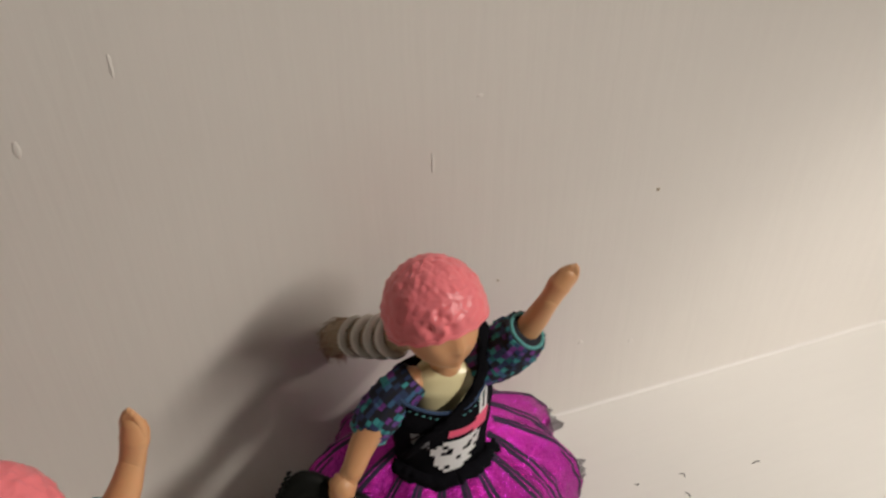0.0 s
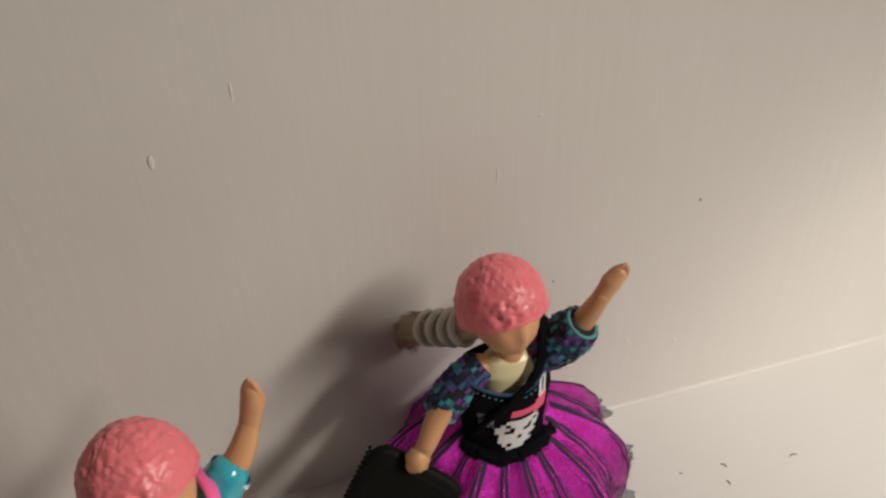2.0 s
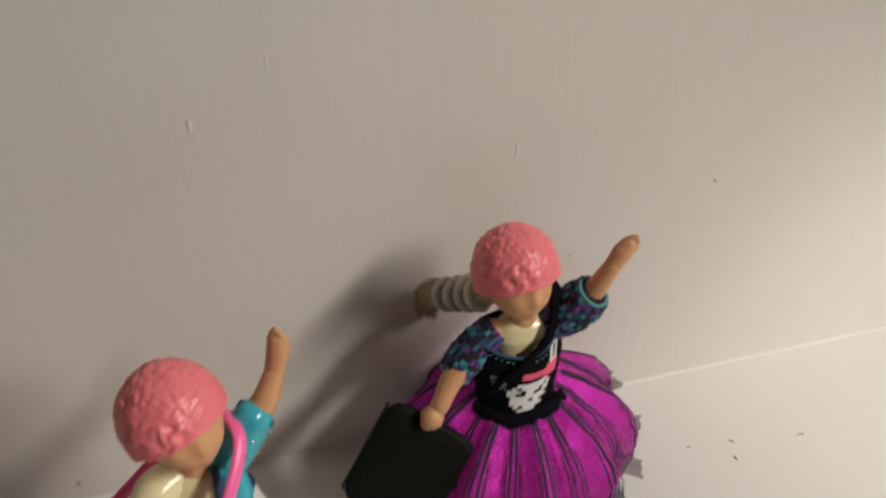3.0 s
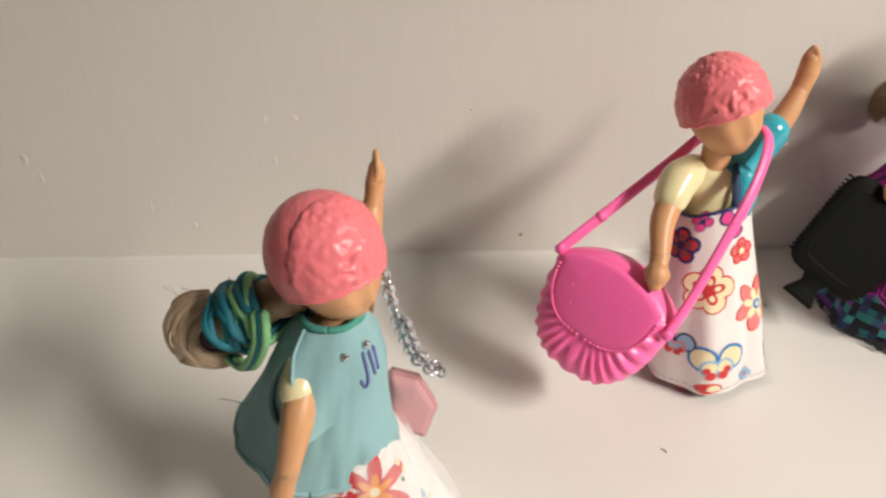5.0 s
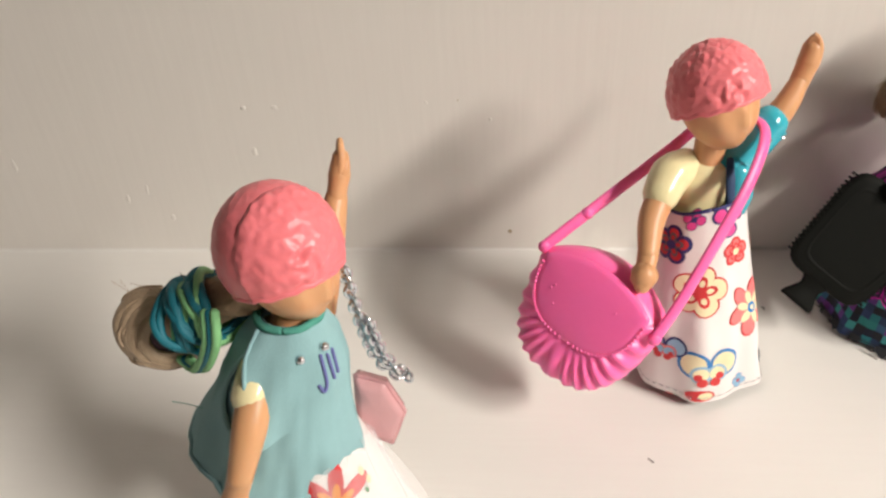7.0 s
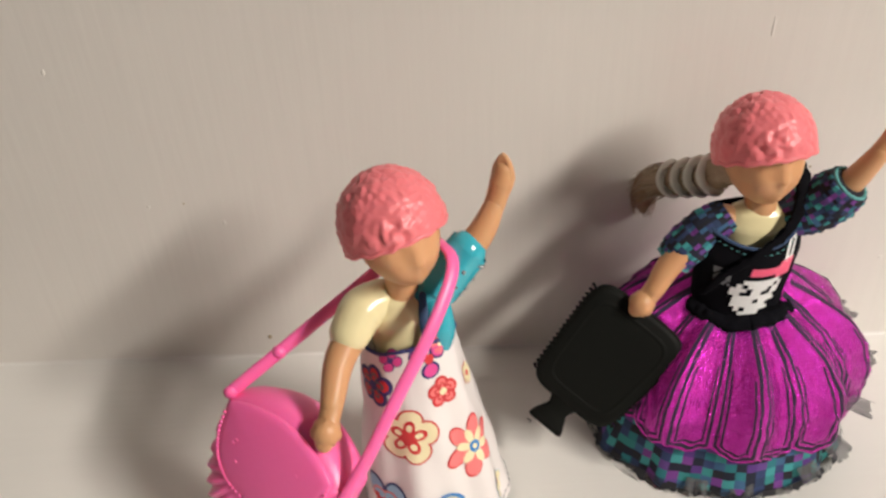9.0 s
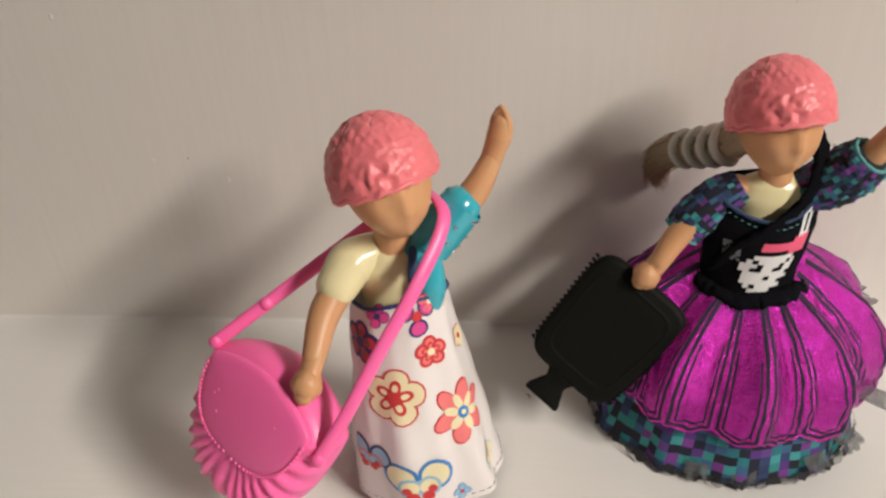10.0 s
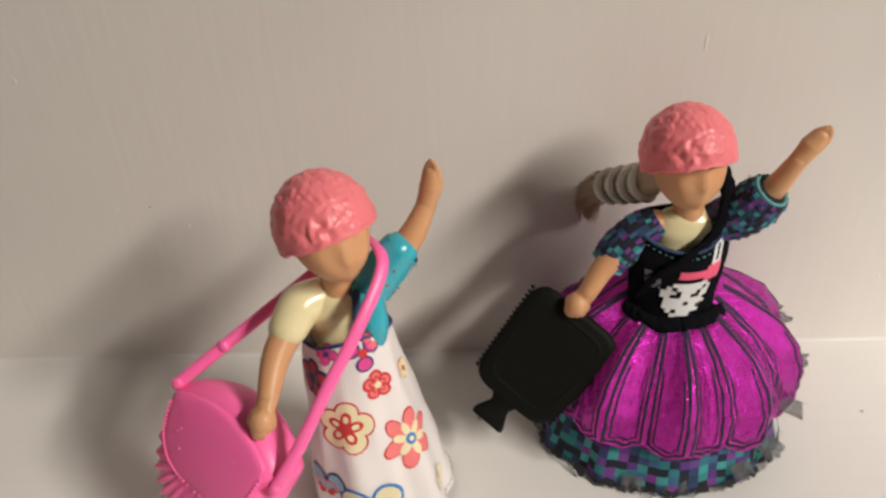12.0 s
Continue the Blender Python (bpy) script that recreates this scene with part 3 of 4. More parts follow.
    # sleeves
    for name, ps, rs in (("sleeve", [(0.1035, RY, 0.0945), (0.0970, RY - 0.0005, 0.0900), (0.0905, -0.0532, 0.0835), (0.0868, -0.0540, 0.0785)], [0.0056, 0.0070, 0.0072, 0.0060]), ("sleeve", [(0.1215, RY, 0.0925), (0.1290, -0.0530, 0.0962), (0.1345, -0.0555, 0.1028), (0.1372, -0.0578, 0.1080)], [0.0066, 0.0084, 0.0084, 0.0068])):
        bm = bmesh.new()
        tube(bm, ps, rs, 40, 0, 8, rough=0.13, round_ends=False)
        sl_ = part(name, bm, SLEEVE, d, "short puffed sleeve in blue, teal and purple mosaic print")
        bm = bmesh.new()
        e, b4 = Vector(ps[-1]), Vector(ps[-2])
        ax = (e - b4).normalized()
        u = ax.orthogonal().normalized()
        v = ax.cross(u)
        tube(bm, [e + (u * math.cos(a) + v * math.sin(a)) * 0.0058 for a in np.linspace(0, 2 * math.pi, 17)], 0.0006, 8, 0, 3, rough=0.3, round_ends=False)
        part("cuff", bm, STITCH, sl_)
    # gathered foil overskirt with pointed panels
    bm = bmesh.new()
    rows, n, panels = [], 360, 20
    for j in range(41):
        s = j / 40
        row = []
        for i in range(n):
            th = 2 * math.pi * i / n
            fr = abs((i / n * panels) % 1 - 0.5) * 2
            hem = 0.0185 + 0.0034 * fr ** 1.2 - 0.002 * math.sin(th)
            z = 0.060 + (hem - 0.060) * s ** 1.15
            r = skirt_radius(z)
            z += 0.0095 * (1 - max(0, math.cos(th))) * (1 - s) ** 1.5
            g = (0.12 * math.cos(panels * 0.5 * th + 0.4) + 0.035 * math.cos(panels * th) + 0.035 * noise.noise(Vector((math.sin(th) * 5, math.cos(th) * 5, s * 1.6)))) * (1 - 0.6 * s) + 0.028 * noise.noise(Vector((math.sin(th) * 20, math.cos(th) * 22, s * 10)))
            r *= 1 + g * min(1, s * 4 + 0.15)
            cx, cy = mid(z)
            x, y = cx + r * math.sin(th), cy - r * 0.86 * math.cos(th)
            row.append(Vector((x, min(y, -0.011), z)))
        rows.append(row)
    grid(bm, rows, True)
    part("overskirt", bm, FOIL, d, "crinkled magenta foil overskirt with dark-outlined pointed panels")
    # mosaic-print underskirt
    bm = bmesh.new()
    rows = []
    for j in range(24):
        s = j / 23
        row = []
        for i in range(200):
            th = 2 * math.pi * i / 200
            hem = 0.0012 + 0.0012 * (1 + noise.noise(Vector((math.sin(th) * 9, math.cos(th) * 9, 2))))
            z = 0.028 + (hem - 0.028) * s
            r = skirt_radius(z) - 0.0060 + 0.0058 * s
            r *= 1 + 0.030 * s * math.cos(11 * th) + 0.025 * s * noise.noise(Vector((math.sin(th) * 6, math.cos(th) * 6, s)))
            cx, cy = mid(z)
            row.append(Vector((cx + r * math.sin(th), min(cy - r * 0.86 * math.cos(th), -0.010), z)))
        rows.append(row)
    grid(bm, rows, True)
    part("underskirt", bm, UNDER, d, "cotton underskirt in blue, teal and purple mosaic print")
    # ragged net hem
    bm = bmesh.new()
    rows = []
    for j in range(6):
        s = j / 5
        row = []
        for i in range(260):
            th = 2 * math.pi * i / 260
            rag = 0.5 + 0.5 * noise.noise(Vector((math.sin(th) * 14, math.cos(th) * 14, 5))) + 0.25 * noise.noise(Vector((math.sin(th) * 50, math.cos(th) * 50, 1)))
            z = 0.0050 + (0.0008 + 0.0030 * (1 - rag) - 0.0050) * s
            r = skirt_radius(z) + 0.0005 + 0.0022 * s * rag
            cx, cy = mid(z)
            row.append(Vector((cx + r * math.sin(th), min(cy - r * 0.86 * math.cos(th), -0.009), max(0.0006, z))))
        rows.append(row)
    grid(bm, rows, True)
    part("net_hem", bm, NETBLACK, d, "ragged black net along the hem")
    # stiff scraps of net standing out at the side
    for th, z, w, l, up in ((1.30, 0.036, 0.0100, 0.0095, 0.0010), (1.04, 0.025, 0.0100, 0.0110, -0.0010), (0.80, 0.014, 0.0110, 0.0100, -0.0030), (0.52, 0.0100, 0.0090, 0.0070, -0.0040), (1.75, 0.043, 0.0140, 0.0085, 0.0015), (-0.35, 0.008, 0.0075, 0.0045, -0.0045), (-0.02, 0.0075, 0.0080, 0.0040, -0.0045)):
        bm = bmesh.new()
        rows = []
        rnd = random.Random(int(th * 100) + 7)
        cx, cy = mid(z)
        for a in range(6):
            row = []
            for b in range(13):
                u = (b / 12 - 0.5) * w
                q = th + u / 0.046
                r = skirt_radius(z) - 0.001 + (l * 0.75 + rnd.uniform(-0.0012, 0.0012) * (a == 5)) * a / 5
                row.append(Vector((cx + r * math.sin(q), cy - r * 0.86 * math.cos(q), max(0.0008, z + up * a / 5 + 0.0012 * math.sin(b * 0.9) * a / 5))))
            rows.append(row)
        grid(bm, rows, False)
        part("net_scrap", bm, NETGREY, d, "stiff grey net scrap")
    return d


SPOT = Vector((0.003, 0.007, 0.0))
magenta_doll()
for k, c in enumerate(((0.1000, -0.0410, 0.1036), (0.0970, -0.0372, 0.1008), (0.0938, -0.0332, 0.0982), (0.0904, -0.0288, 0.0954))):
    hair_band(c, (-0.64, 0.66, -0.42), 0.0060 - 0.0002 * k, "hair bands on the ponytail", 0.0016)
magenta_dress()
swim_cap(Vector((0.1100, -0.0515, 0.1190)), turn(9, -15, -4), "coral pink rubber swim cap with crinkled relief, over blonde hair", size=1.0)


SPOT = Vector((-0.003, 0.0, 0.0))


def hairbrush():
    """A flat toothed paddle with a tapering grip."""
    a, b, c, e = Vector((0.0742, -0.0480, 0.0690)), Vector((0.0925, -0.060, 0.0530)), Vector((0.0690, -0.0710, 0.0205)), Vector((0.0480, -0.0560, 0.0430))
    mid = (a + b + c + e) / 4
    long_ = ((c + e) - (a + b)).normalized()
    short = ((b + c) - (a + e))
    short = (short - long_ * short.dot(long_)).normalized()
    nrm = long_.cross(short).normalized()
    if nrm.y > 0:
        nrm = -nrm
    mid += long_ * 0.0008
    hl, hw, th = 0.0222, 0.0184, 0.0026
    brush = thing("hairbrush", (mid.x, mid.y, 0.0275), "black plastic doll hairbrush with toothed edges, held by a doll", "hairbrush")

    def place(u, v, w):
        return mid + long_ * u + short * v + nrm * w
    bm = bmesh.new()
    outline = []
    n = 160
    for i in range(n):
        t = 2 * math.pi * i / n
        cu, cv = math.cos(t), math.sin(t)
        p = 5.5
        q = (abs(cu) ** p + abs(cv) ** p) ** (-1 / p)
        outline.append((hl * q * cu, hw * q * cv * (1 - 0.08 * cu)))
    rows = []
    for sc, w in ((0.02, th * 0.98), (0.55, th), (0.90, th), (0.975, th * 0.8), (1.0, th * 0.3), (1.0, -th * 0.3), (0.975, -th * 0.8), (0.90, -th), (0.5, -th), (0.02, -th)):
        rows.append([place(u * sc, v * sc, w) for u, v in outline])
    grid(bm, rows, True, 0, (True, True))
    paddle = part("paddle", bm, BLACKPL, brush)
    for sgn in (-1, 1):
        for k in range(19):
            u = -hl * 0.80 + hl * 1.6 * k / 18
            bm = bmesh.new()
            q = sgn * hw * (1 - 0.08 * u / hl)
            tube(bm, [place(u, q * 0.97, -th * 0.7), place(u, q * 1.015, 0), place(u, q * 0.97, th * 0.9)], [0.0004, 0.00055, 0.0004], 6, 0, 2)
            part("tooth", bm, BLACKPL, paddle)
    bm = bmesh.new()
    rows = []
    for u, w2 in ((0.92, 0.0058), (1.0, 0.0052), (1.08, 0.0042), (1.15, 0.0039), (1.23, 0.0048), (1.40, 0.0066), (1.48, 0.0068)):
        rows.append([place(hl * u, w2 * v - 0.001, th * 0.75 * w) for v, w in ((-1, -0.6), (-0.8, -1), (0.8, -1), (1, -0.6), (1, 0.6), (0.8, 1), (-0.8, 1), (-1, 0.6))])
    grid(bm, rows, True, 0, (True, True))
    part("grip", bm, BLACKPL, brush)
    bm = bmesh.new()
    rows = [[place(u * s, v * s, th * w) for u, v in outline] for s, w in ((0.80, 1.0), (0.79, 1.06), (0.74, 1.06), (0.73, 1.0))]
    grid(bm, rows, True)
    part("raised_border", bm, BLACKPL, brush)
    # bristles on the far face, showing past the lower edge
    for k in range(16):
        bm = bmesh.new()
        u = -hl * 0.78 + hl * 1.56 * k / 15
        tube(bm, [place(u, hw * 0.80, -th), place(u, hw * 0.86, -th - 0.0045)], [0.0007, 0.0004], 6, 0, 2)
        part("bristle", bm, BLACKPL, paddle)
    return brush


hairbrush()


# ---- the doll in the flowered wrap dress, with the pink bag ----
SPOT = Vector((0, 0, 0))
MX, MY = 0.0005, -0.078


def flowered_doll():
    bm = bmesh.new()
    head_shape(bm, (0.0000, -0.0805, 0.1145), turn(26, -12, -8))
    tube(bm, [(0.0, -0.0800, 0.104), (0.0, -0.0785, 0.095), (0.0, MY, 0.087)], [0.0052, 0.0050, 0.0066], 20, 0, 4)
    loft(bm, [(0.0, MY, 0.0945, 0.0050, 0.0045), (0.0, MY, 0.0925, 0.0098, 0.0066), (0.0, MY, 0.088, 0.0126, 0.0086), (0.0, MY, 0.079, 0.0112, 0.0088), (0.0005, MY, 0.066, 0.0092, 0.0076), (0.001, MY, 0.050, 0.0110, 0.0086)], 1)
    # cap sleeve of the moulded top
    tube(bm, [(-0.0070, -0.0785, 0.0905), (-0.0120, -0.0820, 0.0895), (-0.0155, -0.0870, 0.0855)], [0.0064, 0.0070, 0.0062], 20, 1, 6)
    forearm(bm, [(-0.0110, -0.0810, 0.0890), (-0.0185, -0.0925, 0.0805), (-0.0208, -0.1030, 0.0725)], [0.0052, 0.0046, 0.0034], (-0.0222, -0.1080, 0.0680), (-0.0240, -0.1128, 0.0625), 0, (-0.4, -0.5, 0.75), True)
    tube(bm, [(0.0060, -0.0775, 0.0905), (0.0130, -0.0760, 0.0965), (0.0190, -0.0740, 0.1040)], [0.0064, 0.0066, 0.0060], 20, 3, 6)
    tube(bm, [(0.0100, -0.0815, 0.0900), (0.0105, -0.0835, 0.0830), (0.0100, -0.0835, 0.0770)], [0.0042, 0.0048, 0.0040], 14, 3, 5)
    forearm(bm, [(0.0120, -0.0765, 0.0950), (0.0230, -0.0718, 0.1075), (0.0278, -0.0685, 0.1160)], [0.0048, 0.0042, 0.0031], (0.0298, -0.0672, 0.1225), (0.0308, -0.0664, 0.1300), 0, (-0.5, -0.85, 0))
    legs(bm, 0.0000, -0.0860, 0.06, 0, 2, 10)
    return single("doll", bm, [SKIN, CREAM, SHOE, TEALPAINT], (0.0, -0.086, 0.0), "tan vinyl doll waving one arm, wearing a white flowered wrap", "doll", "waving dolls")


def wrap_surface(th, t, lift=0.0):
    ax = MX + 0.0055 * t
    rx, ry = 0.0142 + 0.0118 * t, 0.0128 + 0.0110 * min(1, t * 1.5)
    k = 1 + 0.05 * t * math.cos(3 * th + 0.6) + 0.035 * t * math.cos(7 * th) + 0.018 * t * math.cos(11 * th + 2) + 0.05 * noise.noise(Vector((math.sin(th) * 3, math.cos(th) * 3, t * 4)))
    k += 0.10 * t * math.exp(-((th - 1.1) / 0.22) ** 2)
    z = 0.0800 + (0.0045 - 0.0800) * t + 0.0025 * math.sin(2 * th + 0.5) * (1 - t) - 0.0015 * t * math.cos(th - 1.1)
    return Vector((ax + (rx * k + lift) * math.sin(th), MY - (ry * k + lift) * math.cos(th), max(0.0008, z)))


def printed(parent, surf, th0, t0, outline_fn, layers, high, name="printed_flower"):
    """Printed shapes laid on cloth: layers of (points in metres, material), each lifted a little over the last."""
    bm = bmesh.new()
    mats = []
    r = 0.5 * ((surf(th0 + 0.2, t0) - surf(th0 - 0.2, t0)).length / 0.2)
    for li, (polys, mat) in enumerate(layers):
        mats.append(mat)
        for poly in polys:
            lift = 0.00022 + 0.00009 * li
            c = (sum(p[0] for p in poly) / len(poly), sum(p[1] for p in poly) / len(poly))
            steps = 3
            rings = []
            for s in range(1, steps + 1):
                rings.append([surf(th0 + (c[0] + (p[0] - c[0]) * s / steps) / r, t0 - (c[1] + (p[1] - c[1]) * s / steps) / high, lift) for p in poly])
            mid = bm.verts.new(surf(th0 + c[0] / r, t0 - c[1] / high, lift))
            prev = None
            for ring in rings:
                vs = [bm.verts.new(p) for p in ring]
                for i in range(len(vs)):
                    k = (i + 1) % len(vs)
                    f = bm.faces.new((mid, vs[i], vs[k])) if prev is None else bm.faces.new((prev[i], vs[i], vs[k], prev[k]))
                    f.material_index, f.smooth = li, True
                prev = vs
    part(name, bm, mats, parent)


def petals(n, size, inner=0.35, width=0.45, start=0.0, scale=1.0):
    """Outlines of n rounded petals round a middle."""
    out = []
    for k in range(n):
        a = start + 2 * math.pi * k / n
        c = (math.sin(a) * size * 0.58, math.cos(a) * size * 0.58)
        pts = []
        for i in range(14):
            t = 2 * math.pi * i / 14
            u, v = math.cos(t) * size * 0.42 * scale, math.sin(t) * size * width * scale
            pts.append((c[0] + math.sin(a) * u + math.cos(a) * v, c[1] + math.cos(a) * u - math.sin(a) * v))
        out.append(pts)
    return out


def disc(size, x=0.0, y=0.0, n=14, sx=1.0):
    return [(x + sx * size * math.cos(2 * math.pi * i / n), y + size * math.sin(2 * math.pi * i / n)) for i in range(n)]


def flower_layers(size, n, rim, fill, heart, start=0.0, dots=None, thin=0.86):
    lay = [(petals(n, size, start=start), rim), (petals(n, size, start=start, scale=thin), fill)]
    if dots:
        lay += [(petals(n, size * 0.62, start=start, width=0.30), dots), (petals(n, size * 0.60, start=start, width=0.30, scale=0.55), fill)]
    lay.append(([disc(size * 0.24)], heart))
    return lay


def butterfly_layers(size, rim, fill, mid, heart):
    wings = [disc(size * 0.52, -size * 0.50, size * 0.25, sx=1.0), disc(size * 0.52, size * 0.50, size * 0.25, sx=1.0)]
    inner = [disc(size * 0.41, -size * 0.50, size * 0.25), disc(size * 0.41, size * 0.50, size * 0.25)]
    lobes = [disc(size * 0.34, -size * 0.25, -size * 0.10), disc(size * 0.34, size * 0.25, -size * 0.10)]
    lob2 = [disc(size * 0.25, -size * 0.25, -size * 0.10), disc(size * 0.25, size * 0.25, -size * 0.10)]
    drops = [disc(size * 0.17, -size * 0.20, -size * 0.42), disc(size * 0.17, size * 0.20, -size * 0.42), disc(size * 0.13, -size * 0.34, -size * 0.20), disc(size * 0.13, size * 0.34, -size * 0.20)]
    return [(wings, rim), (inner, fill), (lobes, mid), (lob2, fill), (drops, heart)]


def wrap_dress():
    d = thing("dress", (0.008, MY, 0.0), "strapless white satin wrap dress printed with red and blue flowers", "dress")
    bm = bmesh.new()
    grid(bm, [[wrap_surface(2 * math.pi * i / 96, j / 36) for i in range(96)] for j in range(37)], True)
    cloth = part("cloth", bm, SATIN, d, "white satin cloth")
    bm = bmesh.new()
    tube(bm, [wrap_surface(a, 0.0, 0.0003) for a in np.linspace(0, 2 * math.pi, 41)], 0.0006, 8, 0, 2, rough=0.2, round_ends=False)
    part("top_hem", bm, NAVYPR, d)
    bm = bmesh.new()
    for k in range(60):
        a = 2 * math.pi * k / 60
        tube(bm, [wrap_surface(a, 0.965, 0.0003), wrap_surface(a + 0.06, 0.965, 0.0003)], 0.0002, 5, 0, 1, round_ends=False)
    part("hem_stitching", bm, SILVER, d)
    hi = 0.0755
    fl = flower_layers
    for th, t, lay in (
            (-0.16, 0.38, fl(0.0098, 5, REDPR, YELLOWPR, REDPR, 0.2, REDPR)),
            (0.06, 0.80, butterfly_layers(0.0118, BLUEPR, YELLOWPR, SKYPR, REDPR)),
            (0.90, 0.52, [(petals(6, 0.0112, start=0.3, width=0.27), REDPR), (petals(6, 0.0112, start=0.3, width=0.27, scale=0.86), CORALPR), (petals(6, 0.0066, start=0.82, width=0.22), YELLOWPR), ([disc(0.0020)], BLUEPR), ([disc(0.0009)], YELLOWPR)]),
            (0.58, 0.22, fl(0.0052, 5, REDPR, CORALPR, YELLOWPR, 0.0, REDPR, 0.6)),
            (0.42, 0.060, fl(0.0064, 3, NAVYPR, MAGPR, REDPR, math.pi, None, 0.75)),
            (0.72, 0.015, fl(0.0035, 4, REDPR, CORALPR, YELLOWPR, 0.4)),
            (-0.80, 0.16, fl(0.0074, 5, NAVYPR, REDPR, NAVYPR, 0.1, GREYPR, 0.6)),
            (-0.66, 0.72, butterfly_layers(0.0084, NAVYPR, SKYPR, CORALPR, REDPR)),
            (-0.35, 0.03, fl(0.0040, 4, NAVYPR, MAGPR, NAVYPR, 0.3)),
            (1.25, 0.85, fl(0.0050, 5, SKYPR, YELLOWPR, CORALPR, 0.2)),
            (0.62, 0.93, fl(0.0034, 4, BLUEPR, SKYPR, REDPR, 0.2)),
            (-0.05, 0.955, [([disc(0.0028, 0, 0, 14, 2.0)], REDPR), ([disc(0.0018, 0.002, 0, 14, 1.5)], YELLOWPR)]),
            (1.35, 0.22, fl(0.0040, 5, REDPR, YELLOWPR, REDPR, 0.5))):
        printed(cloth, wrap_surface, th, t, None, lay, hi)
    return d


flowered_doll()
wrap_dress()
swim_cap(Vector((-0.0012, -0.0806, 0.1182)), turn(24, -16, -10), "coral pink rubber swim cap, tilted back off the brow", rosette=(-0.30, -0.92, 0.12), size=0.985)


def sleeve_gems():
    """A loose sheer yoke at the shoulder with tiny silver studs."""
    bm = bmesh.new()
    rows = []
    for j in range(10):
        s = j / 9
        c = Vector((0.0095, -0.0765, 0.0935)).lerp(Vector((0.0200, -0.0735, 0.1050)), s)
        ax = Vector((0.0105, 0.003, 0.0115)).normalized()
        u = ax.orthogonal().normalized()
        v = ax.cross(u)
        r = 0.0074 - 0.0010 * s
        rows.append([c + (u * math.cos(a) + v * math.sin(a)) * (r * (1 + 0.05 * math.sin(5 * a))) for a in np.linspace(0, 2 * math.pi, 29)[:-1]])
    t = thing("sheer_sleeve", (0.0125, -0.0755, 0.0900), "shiny teal sleeve with silver studs on a doll's raised arm", "sleeve")
    grid(bm, rows, True)
    part("cloth", bm, TEALPAINT, t)
    bm = bmesh.new()
    tube(bm, [(0.0060, -0.0835, 0.0955), (0.0062, -0.0872, 0.0890), (0.0070, -0.0890, 0.0815)], [0.0012, 0.0016, 0.0014], 10, 0, 6, 0.5, (0, -1, 0.2))
    part("neck_edge", bm, NAVY, t, "navy neck edge")
    rnd = random.Random(5)
    for k in range(26):
        row = rows[rnd.randrange(2, 9)]
        p = row[rnd.randrange(0, 28)]
        bm = bmesh.new()
        ball(bm, p, 0.00065, 0, 8, 6)
        part("stud", bm, SILVER, t)


sleeve_gems()


